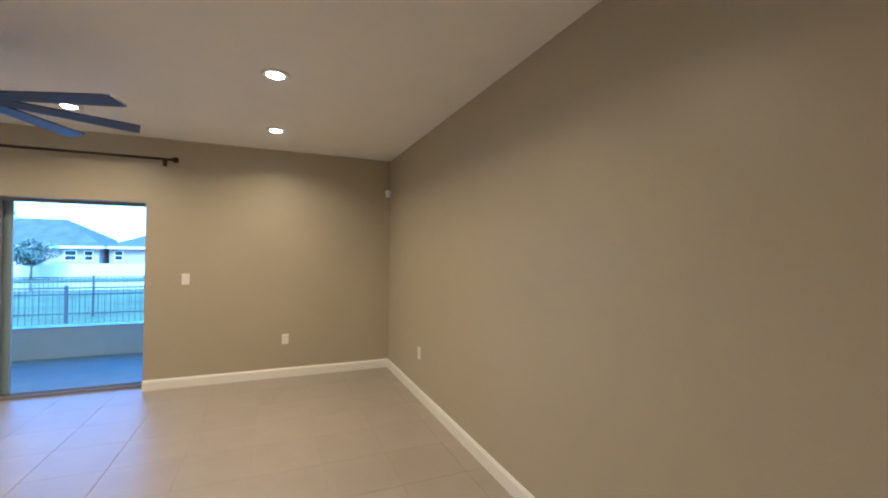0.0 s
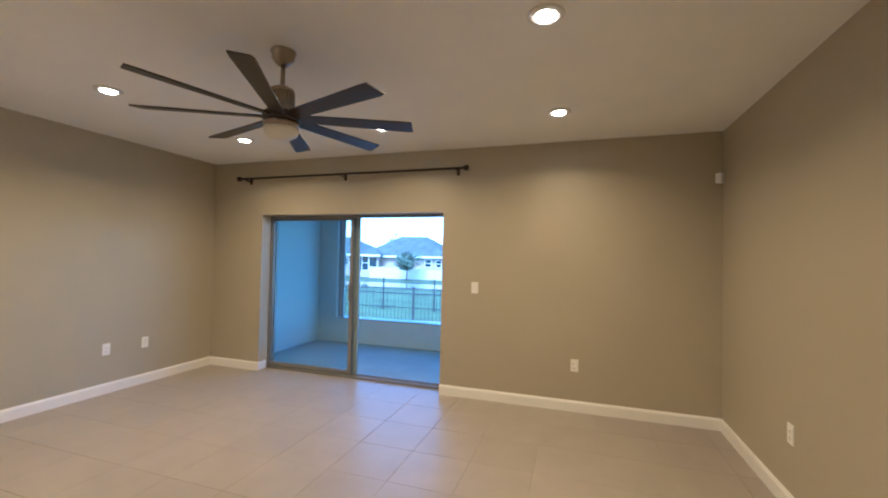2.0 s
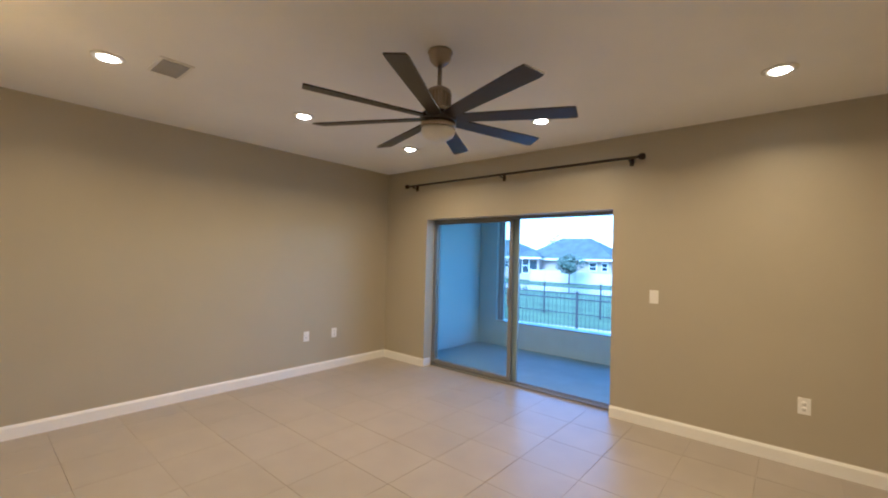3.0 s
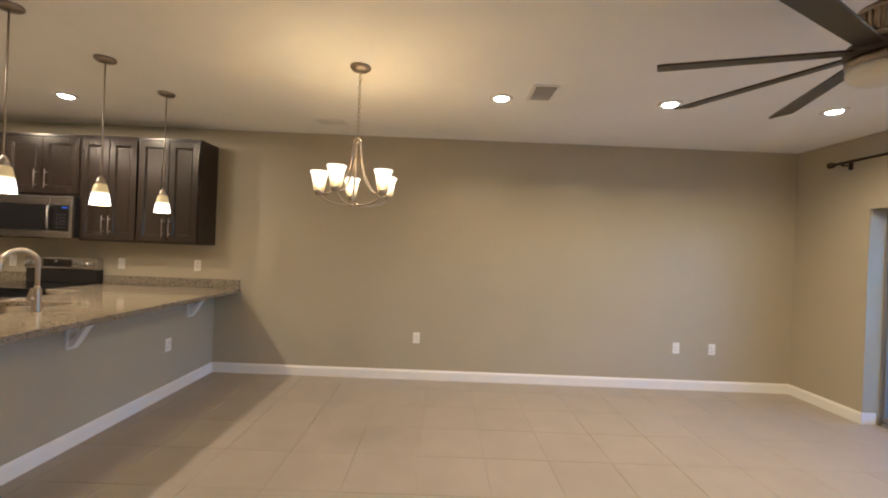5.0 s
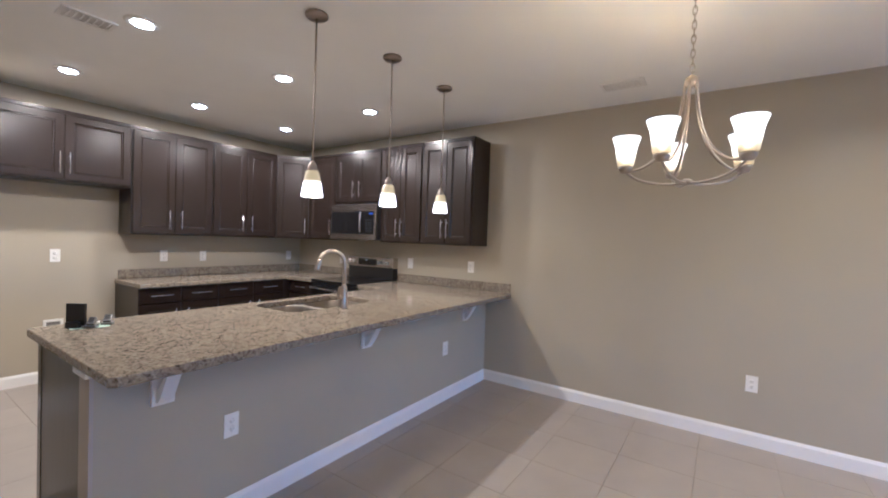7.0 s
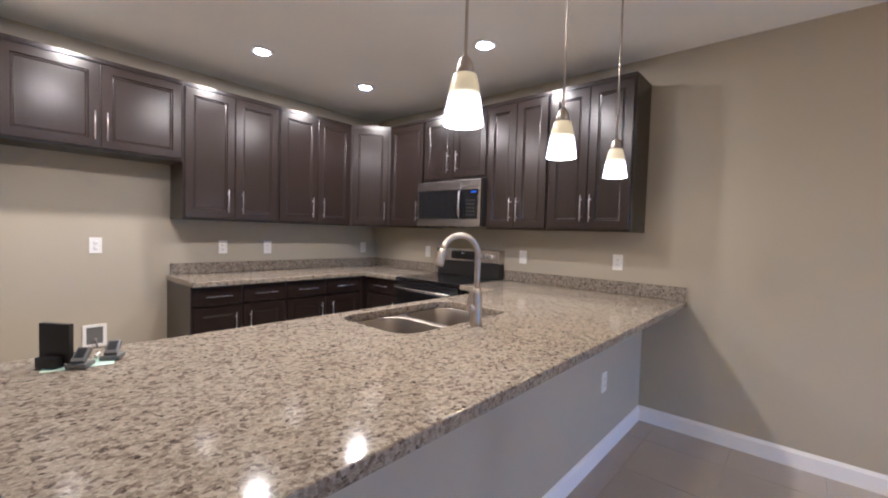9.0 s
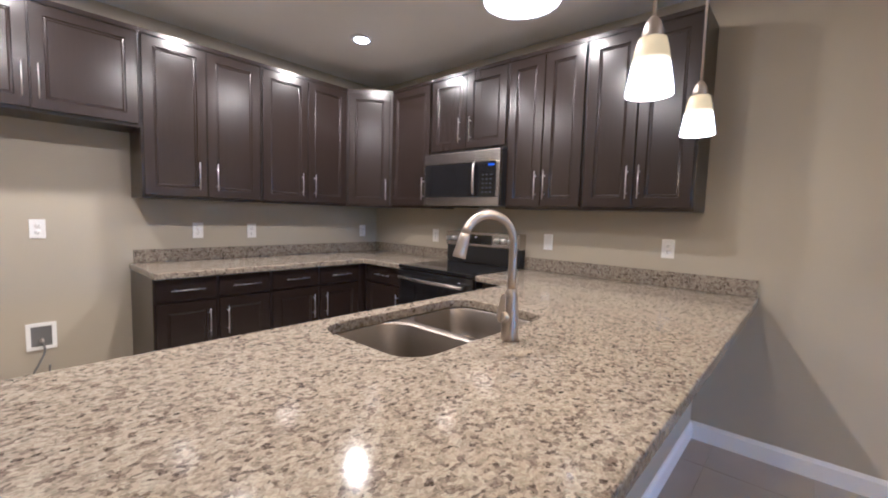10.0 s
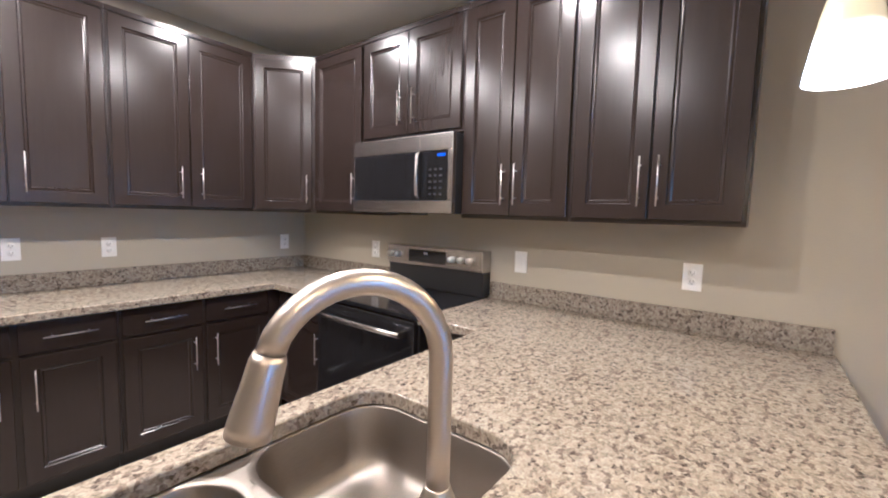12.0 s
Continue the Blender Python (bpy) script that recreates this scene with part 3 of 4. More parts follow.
# ---- curtain rod ----
rod = thing("curtain_rod", (0.51, -0.09, 2.405), "dark bronze curtain rod on wall brackets above the door", "curtain rod")
part("rod", lathe(bmesh.new(), [(0.013, 0.0), (0.013, 2.92)], axis="x", steps=14), M_ROD, rod)
for x, s in ((0.0, -1), (2.92, 1)):
    part("finial", lathe(bmesh.new(), [(0.013, 0.0), (0.022, 0.003 * s), (0.03, 0.02 * s), (0.03, 0.045 * s), (0.022, 0.055 * s), (0.0, 0.058 * s)], (x, 0, 0), 16, "x"), M_ROD, rod)
for x in (0.08, 1.46, 2.84):
    part("bracket", boxes((x - 0.006, x + 0.006, 0.0, 0.085, -0.030, -0.018), (x - 0.006, x + 0.006, -0.018, 0.018, -0.018, -0.0135), (x - 0.018, x + 0.018, 0.082, 0.09, -0.06, 0.02)), M_ROD, rod)


# ---- outlets, switches and small wall things ----
def plate(kind, place, turn, label, double=False):
    """A wall plate facing local -y, its back on the wall."""
    t = thing(kind, place, label, "switch" if kind == "light_switch" else "outlet", "wall plates", turn)
    w, h = (0.118 if double else 0.073), 0.118
    part("plate", boxes((-w / 2, w / 2, -0.006, 0, -h / 2, h / 2), bevel=0.002), M_WHITE, t)
    if kind == "light_switch":
        part("rocker", boxes((-0.016, 0.016, -0.010, -0.0062, -0.033, 0.033), bevel=0.002), M_WHITE, t)
    else:
        for s in (-1, 1):
            b = lathe(bmesh.new(), [(0.0165, -0.0062), (0.0160, -0.0072), (0.0, -0.0072)], (0, 0, s * 0.0195), 16, "y")
            sock = part("socket", b, M_WHITE, t)
            part("slot", boxes((-0.0075, -0.0055, -0.0078, -0.0073, s * 0.0195 - 0.004, s * 0.0195 + 0.006), (0.0055, 0.0075, -0.0078, -0.0073, s * 0.0195 - 0.004, s * 0.0195 + 0.006),
                                (-0.002, 0.002, -0.0078, -0.0073, s * 0.0195 - 0.011, s * 0.0195 - 0.007)), M_SLOT, sock)
    return t


for place, turn, label in (
        ((4.559, 0, 0.443), 0, "white duplex outlet low on the north wall"), ((0, -0.866, 0.452), 90, "white duplex outlet low on the west wall"),
        ((0, -1.26, 0.452), 90, "white duplex outlet low beside another one"), ((0, -4.106, 0.455), 90, "white duplex outlet low in the dining area"),
        ((W, -1.217, 0.456), -90, "white duplex outlet low on the east wall"), ((2.645, PEN_Y, 0.468), 180, "white duplex outlet on the low bar wall"),
        ((0.735, PEN_Y, 0.466), 180, "white duplex outlet on the low bar wall near the corner"),
        ((2.646, S, 1.159), 180, "white duplex outlet in the fridge recess"), ((1.757, S, 1.143), 180, "white duplex outlet above the backsplash"),
        ((1.346, S, 1.138), 180, "white duplex outlet above the backsplash"), ((0.19, S, 1.13), 180, "white outlet near the kitchen corner"),
        ((0, -6.514, 1.149), 90, "white duplex outlet above the bar backsplash"), ((0, -8.51, 1.125), 90, "white outlet between range and corner")):
    plate("wall_outlet", place, turn, label)
plate("light_switch", (0, -7.336, 1.138), 90, "white rocker switch near the range")
plate("light_switch", (3.553, 0, 1.153), 0, "white rocker switch beside the sliding door")

sensor = thing("motion_sensor", (W - 0.03, -0.03, 2.21), "small white motion sensor in the wall corner", "motion sensor", turn=-45)
part("sensor_body", boxes((-0.026, 0.026, -0.030, 0.026, -0.045, 0.045), bevel=0.008), M_WHITE, sensor)
part("sensor_lens", boxes((-0.018, 0.018, -0.034, -0.0305, -0.03, 0.005), bevel=0.002), M_TRIM, sensor)

water_box = thing("water_valve_box", (2.652, S, 0.482), "white framed recessed water valve box in the fridge recess", "valve box", turn=180)
part("frame", boxes((-0.07, 0.07, -0.008, 0, -0.085, -0.063), (-0.07, 0.07, -0.008, 0, 0.063, 0.085), (-0.07, -0.048, -0.008, 0, -0.063, 0.063), (0.048, 0.07, -0.008, 0, -0.063, 0.063), bevel=0.002), M_WHITE, water_box)
part("backing", boxes((-0.048, 0.048, -0.002, 0, -0.063, 0.063)), M_PHONE, water_box)
part("valve", lathe(bmesh.new(), [(0.0, -0.004), (0.011, -0.004), (0.011, -0.03), (0.0, -0.03)], (0, 0, -0.025), 12, "y"), M_NICKEL, water_box)
part("supply_hose", tube(bmesh.new(), smooth([(0.0, -0.024, -0.03), (0.01, -0.04, -0.09), (-0.02, -0.06, -0.16), (-0.045, -0.06, -0.22), (-0.02, -0.06, -0.27), (0.02, -0.05, -0.25), (0.03, -0.04, -0.18)]), 0.006, 8), M_PHONE, water_box, "grey braided supply hose")


# ---- lamps over the bar and the table ----
def pendant(x, y):
    p = thing("pendant_light", (x, y, CEIL), "nickel pendant light with a lit frosted glass shade over the bar", "pendant light", "pendants over the bar")
    part("canopy", lathe(bmesh.new(), [(0.0, 0.0), (0.062, 0.0), (0.062, -0.012), (0.05, -0.022), (0.012, -0.026), (0.0, -0.026)], steps=28), M_FANMETAL, p)
    part("rod", lathe(bmesh.new(), [(0.0045, -0.024), (0.0045, -0.80)], steps=10), M_NICKEL, p)
    low = [part("socket", lathe(bmesh.new(), [(0.006, -0.785), (0.018, -0.80), (0.025, -0.82), (0.025, -0.843), (0.018, -0.848)], steps=20), M_NICKEL, p),
           part("shade", lathe(bmesh.new(), [(0.020, -0.838), (0.034, -0.842), (0.041, -0.87), (0.056, -0.965), (0.058, -0.982), (0.055, -0.982), (0.053, -0.965), (0.038, -0.872), (0.032, -0.846), (0.020, -0.842)], steps=32), M_PSHADE, p),
           part("bulb", lathe(bmesh.new(), [(0.0, -0.86), (0.014, -0.87), (0.020, -0.90), (0.014, -0.925), (0.0, -0.93)], steps=14), M_BULB, p)]
    for o in low:
        o.location.z = -0.010


for x, y in PENDANTS:
    pendant(x, y)

ch = thing("chandelier", (*CHANDELIER, CEIL), "brushed nickel chandelier with five lit frosted glass shades", "chandelier")
part("canopy", lathe(bmesh.new(), [(0.0, 0.0), (0.068, 0.0), (0.070, -0.008), (0.055, -0.026), (0.014, -0.036), (0.0, -0.036)], steps=28), M_FANMETAL, ch)
links = bmesh.new()
for k in range(15):
    z = -0.035 - k * 0.03
    ring = [(0.008 * math.cos(a), 0.0, z - 0.018 + 0.021 * math.sin(a)) for a in [2 * math.pi * q / 10 for q in range(11)]]
    if k % 2:
        ring = [(0, x, z) for x, _, z in ring]
    tube(links, ring, 0.0022, 6)
part("chain", links, M_NICKEL, ch)
part("hub", lathe(bmesh.new(), [(0.0, -0.475), (0.012, -0.475), (0.026, -0.49), (0.028, -0.505), (0.02, -0.52), (0.0, -0.52)], steps=20), M_NICKEL, ch)
part("lower_ring", lathe(bmesh.new(), [(0.0, -0.935), (0.02, -0.930), (0.024, -0.92), (0.012, -0.91), (0.0, -0.91)], steps=20), M_NICKEL, ch)
for k in range(5):
    a = radians(55 + 72 * k)
    c, s = math.cos(a), math.sin(a)
    up = [(0.022, -0.50), (0.032, -0.60), (0.055, -0.70), (0.10, -0.79), (0.17, -0.85), (0.245, -0.865)]
    lo = [(0.245, -0.865), (0.19, -0.905), (0.12, -0.925), (0.06, -0.93), (0.01, -0.928)]
    part("arm", tube(tube(bmesh.new(), smooth([(r * c, r * s, z) for r, z in up]), 0.0065, 10), smooth([(r * c, r * s, z) for r, z in lo]), 0.0055, 10), M_NICKEL, ch)
    at = (0.245 * c, 0.245 * s, 0)
    part("cup", lathe(bmesh.new(), [(0.0, -0.872), (0.02, -0.87), (0.030, -0.852), (0.030, -0.842), (0.0, -0.842)], at, 20), M_NICKEL, ch)
    part("shade", lathe(bmesh.new(), [(0.02, -0.841), (0.034, -0.838), (0.039, -0.80), (0.047, -0.75), (0.060, -0.712), (0.057, -0.712), (0.044, -0.75), (0.036, -0.80), (0.032, -0.834), (0.02, -0.838)], at, 28), M_CSHADE, ch)
    part("bulb", lathe(bmesh.new(), [(0.0, -0.83), (0.014, -0.82), (0.022, -0.785), (0.014, -0.755), (0.0, -0.75)], at, 14), M_BULB, ch)
    lamp("POINT", (CHANDELIER[0] + 0.245 * c, CHANDELIER[1] + 0.245 * s, CEIL - 0.725), CHANDELIER_W / 5 * 2, BULB_COLOR, 0.025)


# ---- kitchen cabinets ----
def door_mesh(w, h, rail=0.058, t=0.02):
    """A framed door standing in local x and z, its back at y=0, facing -y."""
    bm = bmesh.new()
    levels = [(0.0, 0.0), (0.0, -t + 0.002), (0.002, -t), (rail, -t), (rail + 0.005, -t + 0.007), (rail + 0.013, -t + 0.005), (rail + 0.019, -t + 0.010)]
    rings = [[bm.verts.new(p) for p in ((i, y, i), (w - i, y, i), (w - i, y, h - i), (i, y, h - i))] for i, y in levels]
    for a, b in zip(rings, rings[1:]):
        for k in range(4):
            bm.faces.new((a[k], a[(k + 1) % 4], b[(k + 1) % 4], b[k]))
    bm.faces.new(rings[0]), bm.faces.new(rings[-1])
    bmesh.ops.recalc_face_normals(bm, faces=bm.faces)
    return bm


def pull(parent, x, y, z, length, upright=True):
    """A straight bar pull centred at a place on a front that faces -y."""
    axis = "z" if upright else "x"
    bm = lathe(bmesh.new(), [(0.0027, -length / 2), (0.0027, length / 2)], (x, y - 0.03, z), 10, axis)
    for s in (-1, 1):
        o = s * length * 0.33
        lathe(bm, [(0.003, -0.03), (0.003, 0)], (x + (0 if upright else o), y, z + (o if upright else 0)), 8, "y")
    return part("handle", bm, M_BAR, parent, "satin steel bar pull")


def place_front(kind, w, h, x, z, y, parent, pulls, rail=0.058):
    bm = door_mesh(w, h, rail) if kind == "door" else boxes((0, w, -0.02, 0, 0, h), bevel=0.003)
    bm.transform(Matrix.Translation((x, y, z)))
    d = part(kind, bm, M_WOOD, parent)
    for px, pz, length, upright in pulls:
        pull(d, x + px, y - 0.02, z + pz, length, upright)
    return d


def upper_cabinet(place, turn, w, h, doors, label, depth=0.31, handle_right=False, edge=0.030):
    """Back at local y=0, from local x=0 to w, its foot at local z=0."""
    c = thing("upper_cabinet", place, label, "cabinet", "wall cabinets", turn)
    part("body", boxes((0, w, -depth, 0, 0, h), bevel=0.002), M_WOODIN, c)
    part("top_trim", boxes((0, w, -depth - 0.012, -depth, h - 0.028, h), bevel=0.003), M_WOOD, c)
    g, dh = 0.012, h - 0.055
    dw = (w - g * 2 - (0.006 if doors == 2 else 0)) / doors
    for k in range(doors):
        x = g + k * (dw + 0.006)
        inner = dw - edge if (k == 0 and doors == 2) or (doors == 1 and handle_right) else edge
        place_front("door", dw, dh, x, 0.018, -depth, c, [(inner, 0.05 + 0.095, 0.19, True)])
    return c


def base_cabinet(place, turn, w, doors, label, depth=0.58, handle_right=False):
    c = thing("base_cabinet", place, label, "cabinet", "base cabinets", turn)
    part("body", boxes((0, w, -depth, 0, 0.10, 0.872), bevel=0.002), M_WOODIN, c)
    part("toe_kick", boxes((0, w, -depth + 0.07, 0, 0, 0.10)), M_BLACKP, c)
    g = 0.012
    dw = (w - g * 2 - (0.024 if doors == 2 else 0)) / doors
    for k in range(doors):
        x = g + k * (dw + 0.024)
        inner = dw - 0.045 if (k == 0 and doors == 2) or (doors == 1 and handle_right) else 0.045
        place_front("drawer_front", dw, 0.135, x, 0.725, -depth, c, [(dw / 2, 0.068, 0.195, False)])
        place_front("door", dw, 0.585, x, 0.122, -depth, c, [(inner, 0.438, 0.19, True)])
    return c


UZ, UH = 1.375, 1.065
upper_cabinet((0, -6.957, UZ), 90, 0.622, UH, 2, "tall dark espresso wall cabinet at the end of the run")
upper_cabinet((0, -7.535, UZ), 90, 0.577, UH, 2, "tall dark espresso two-door wall cabinet")
upper_cabinet((0, -8.295, 1.82), 90, 0.759, UH - 0.445, 2, "short dark espresso cabinet above the microwave", edge=0.050)
upper_cabinet((0, -8.80, UZ), 90, 0.504, UH, 1, "dark espresso single-door wall cabinet beside the microwave", handle_right=True, edge=0.052)
upper_cabinet((1.400, S, UZ), 180, 0.788, UH, 2, "tall dark espresso two-door wall cabinet near the corner", edge=0.055)
upper_cabinet((2.170, S, UZ), 180, 0.769, UH, 2, "tall dark espresso two-door wall cabinet beside the recess", edge=0.055)
upper_cabinet((NOOK_X - 0.003, S, 1.82), 180, 0.988, UH - 0.445, 2, "short wide dark espresso cabinet above the fridge recess")

corner = thing("corner_cabinet", (0, S, UZ), "dark espresso diagonal corner wall cabinet", "cabinet", "wall cabinets")
part("body", prism(bmesh.new(), [(0, 0), (0.609, 0), (0.609, 0.31), (0.31, 0.609), (0, 0.609)], 0, UH), M_WOODIN, corner)
cd = bmesh.new()
diag = math.hypot(0.299, 0.299)
cdoor = door_mesh(diag - 0.05, UH - 0.055)
to_diag = pose(0.609, 0.31, 0, 0, 0, 135)
cdoor.transform(to_diag @ Matrix.Translation((0.025, -0.001, 0.018)))
cdo = part("door", cdoor, M_WOOD, corner)
hb = lathe(bmesh.new(), [(0.0029, -0.095), (0.0029, 0.095)], (diag - 0.055, -0.052, 0.018 + 0.145), 10)
for s in (-1, 1):
    lathe(hb, [(0.004, -0.03), (0.004, 0)], (diag - 0.055, -0.021, 0.163 + s * 0.062), 8, "y")
hb.transform(to_diag)
part("handle", hb, M_BAR, cdo, "satin steel bar pull")
cd.free()

base_cabinet((1.453, S, 0), 180, 0.795, 2, "dark espresso base cabinet with two drawers, near the corner")
base_cabinet((2.190, S, 0), 180, 0.735, 2, "dark espresso base cabinet with two drawers, at the run's end")
base_cabinet((0, -8.80, 0), 90, 0.50, 1, "narrow dark espresso base cabinet beside the range", handle_right=True)
base_cabinet((0, -7.515, 0), 90, 0.33, 1, "narrow dark espresso base cabinet between range and bar")
filler = thing("corner_base_cabinet", (0, S, 0), "dark espresso blind corner base cabinet", "cabinet", "base cabinets")
part("body", boxes((0, 0.656, 0, 0.58, 0.10, 0.872), (0, 0.58, 0.5805, 0.606, 0.10, 0.872)), M_WOODIN, filler)
part("toe_kick", boxes((0, 0.55, 0, 0.55, 0, 0.10)), M_BLACKP, filler)
for x, cab_w in ((0.66, 0.585), (2.145, 0.505), (2.655, 0.50)):
    base_cabinet((x, PEN_Y - 0.125, 0), 0, cab_w, 1, "dark espresso base cabinet under the bar, facing the kitchen", depth=0.70)
sinkbase = thing("sink_base_cabinet", (1.25, PEN_Y - 0.125, 0), "dark espresso sink cabinet under the bar", "cabinet", "base cabinets")
part("body", boxes((0, 0.89, -0.70, -0.685, 0.10, 0.872), (0, 0.89, -0.685, 0, 0.10, 0.12)), M_WOODIN, sinkbase)
for x in (0.01, 0.45):
    place_front("door", 0.43, 0.72, x, 0.13, -0.70, sinkbase, [(0.39 if x < 0.1 else 0.04, 0.6, 0.17, True)])
end_panel = thing("end_panel", (3.163, PEN_Y - 0.125, 0), "tall dark espresso panel closing the bar's end", "panel")
part("panel", boxes((0, 0.019, -0.66, -0.026, 0.002, 0.872), bevel=0.001), M_WOODIN, end_panel)
part("edge_strip", boxes((0, 0.022, -0.72, -0.661, 0, 0.872), bevel=0.002), M_WOOD, end_panel)
part("edge_strip", boxes((0, 0.022, -0.025, 0, 0, 0.872), bevel=0.002), M_WOOD, end_panel)


# ---- granite tops ----
def rounded(x0, x1, y0, y1, r, steps=8):
    out = []
    for cx, cy, a0 in ((x1 - r, y1 - r, 0), (x0 + r, y1 - r, 90), (x0 + r, y0 + r, 180), (x1 - r, y0 + r, 270)):
        for k in range(steps + 1):
            a = radians(a0 + 90 * k / steps)
            out.append((cx + r * math.cos(a), cy + r * math.sin(a)))
    return out


def slab(outline, z0, z1, hole=None):
    """A stone slab with softened top and bottom edges, and a hole if any."""
    bm = bmesh.new()
    loops = []
    for pts, sgn in ((outline, 1), (hole, -1)):
        if not pts:
            continue
        n = len(pts)
        levels = []
        for inset, z in ((0.005, z1), (0.0015, z1 - 0.0015), (0.0, z1 - 0.005), (0.0, z0 + 0.004), (0.004, z0)):
            ring = []
            for k, (x, y) in enumerate(pts):
                (ax, ay), (bx, by) = pts[k - 1], pts[(k + 1) % n]
                d1, d2 = Vector((x - ax, y - ay)).normalized(), Vector((bx - x, by - y)).normalized()
                n1, n2 = Vector((-d1.y, d1.x)), Vector((-d2.y, d2.x))
                m = (n1 + n2)
                m = m / max(m.dot(n1), 0.3)
                ring.append(bm.verts.new((x + m.x * inset * sgn, y + m.y * inset * sgn, z)))
            levels.append(ring)
        for a, b in zip(levels, levels[1:]):
            for k in range(n):
                bm.faces.new((a[k], a[(k + 1) % n], b[(k + 1) % n], b[k]))
        loops.append((levels[0], levels[-1]))
    for which in (0, 1):
        edges = []
        for lp in loops:
            ring = lp[which]
            for k in range(len(ring)):
                edges.append(bm.edges.get((ring[k], ring[(k + 1) % len(ring)])))
        bmesh.ops.triangle_fill(bm, edges=edges, use_beauty=True)
    bmesh.ops.recalc_face_normals(bm, faces=bm.faces)
    return bm


SINK = (1.30, 2.085, -7.12, -6.64)
bar_top = thing("countertop", (0, 0, 0), "speckled cream and brown granite bar top with a sink cutout", "countertop")
part("slab", slab([(0, -7.525), (0.65, -7.525), (0.65, -7.195), (3.20, -7.195), (3.225, -7.17), (3.225, -6.065), (3.20, -6.04), (0, -6.04)], 0.874, 0.914, rounded(*SINK, 0.10)), M_GRANITE, bar_top)
part("backsplash", boxes((0, 0.02, -7.52, -6.05, 0.9145, 1.008), bevel=0.002), M_GRANITE, bar_top)
back_top = thing("countertop", (0, 0, 0), "speckled granite worktop turning the kitchen corner", "countertop")
part("slab", slab([(0, S), (2.195, S), (2.195, -8.765), (0.65, -8.765), (0.65, -8.295), (0, -8.295)], 0.874, 0.914), M_GRANITE, back_top)
part("backsplash", boxes((0, 0.02, S + 0.02, -8.30, 0.9145, 1.008), bevel=0.002), M_GRANITE, back_top)
part("backsplash", boxes((0, 2.17, S, S + 0.02, 0.9145, 1.008), bevel=0.002), M_GRANITE, back_top)

sink = thing("kitchen_sink", (1.68, -6.88, 0.874), "undermounted double-bowl stainless steel sink in the granite bar", "sink")


def bowl(x0, x1, y0, y1, depth):
    """Rounded steel basin, the sides leaning in, with a drain dip."""
    bm = bmesh.new()
    rings = []
    for inset, z, r in ((-0.014, -0.001, 0.11), (0.0, -0.002, 0.105), (0.004, -0.008, 0.102), (0.012, -depth + 0.07, 0.098), (0.020, -depth + 0.035, 0.092), (0.034, -depth + 0.014, 0.082), (0.055, -depth + 0.004, 0.065), (0.085, -depth, 0.04)):
        rings.append([bm.verts.new((x - 1.68, y + 6.88, z)) for x, y in rounded(x0 + inset, x1 - inset, y0 + inset, y1 - inset, r)])
    for a, b in zip(rings, rings[1:]):
        for k in range(len(a)):
            bm.faces.new((a[k], a[(k + 1) % len(a)], b[(k + 1) % len(b)], b[k])).smooth = True
    cx, cy = (x0 + x1) / 2 - 1.68, (y0 + y1) / 2 + 6.88
    last = rings[-1]
    for f, dz in ((0.75, 0.001), (0.45, 0.002), (0.2, 0.003)):
        b = [bm.verts.new((cx + (v.co.x - cx) * f, cy + (v.co.y - cy) * f, -depth - dz)) for v in rings[-1]]
        a = last
        for k in range(len(a)):
            bm.faces.new((a[k], a[(k + 1) % len(a)], b[(k + 1) % len(b)], b[k])).smooth = True
        last = b
    bm.faces.new(last)
    return bm


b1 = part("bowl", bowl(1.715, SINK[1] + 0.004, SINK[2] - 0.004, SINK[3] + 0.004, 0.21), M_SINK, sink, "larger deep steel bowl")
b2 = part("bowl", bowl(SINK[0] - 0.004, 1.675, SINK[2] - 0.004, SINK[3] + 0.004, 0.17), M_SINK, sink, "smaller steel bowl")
for bw, x, dz in ((b1, 0.215, -0.21), (b2, -0.20, -0.17)):
    part("drain", lathe(bmesh.new(), [(0.0, dz + 0.001), (0.02, dz + 0.001), (0.03, dz + 0.006), (0.055, dz + 0.005), (0.057, dz + 0.002)], (x, 0, 0), 24), M_NICKEL, bw)
deck = bmesh.new()
deck_edges = []
for pts in (rounded(SINK[0] - 0.03, SINK[1] + 0.03, SINK[2] - 0.03, SINK[3] + 0.03, 0.12), rounded(1.713, SINK[1] + 0.006, SINK[2] - 0.006, SINK[3] + 0.006, 0.107),
            rounded(SINK[0] - 0.006, 1.677, SINK[2] - 0.006, SINK[3] + 0.006, 0.107)):
    ring = [deck.verts.new((x - 1.68, y + 6.88, -0.0035)) for x, y in pts]
    deck_edges += [deck.edges.new((ring[k - 1], ring[k])) for k in range(len(ring))]
bmesh.ops.triangle_fill(deck, edges=deck_edges, use_beauty=True)
bmesh.ops.recalc_face_normals(deck, faces=deck.faces)
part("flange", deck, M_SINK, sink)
part("divider", boxes((0.001, 0.029, -0.135, 0.135, -0.03, -0.0005), bevel=0.007), M_SINK, sink)

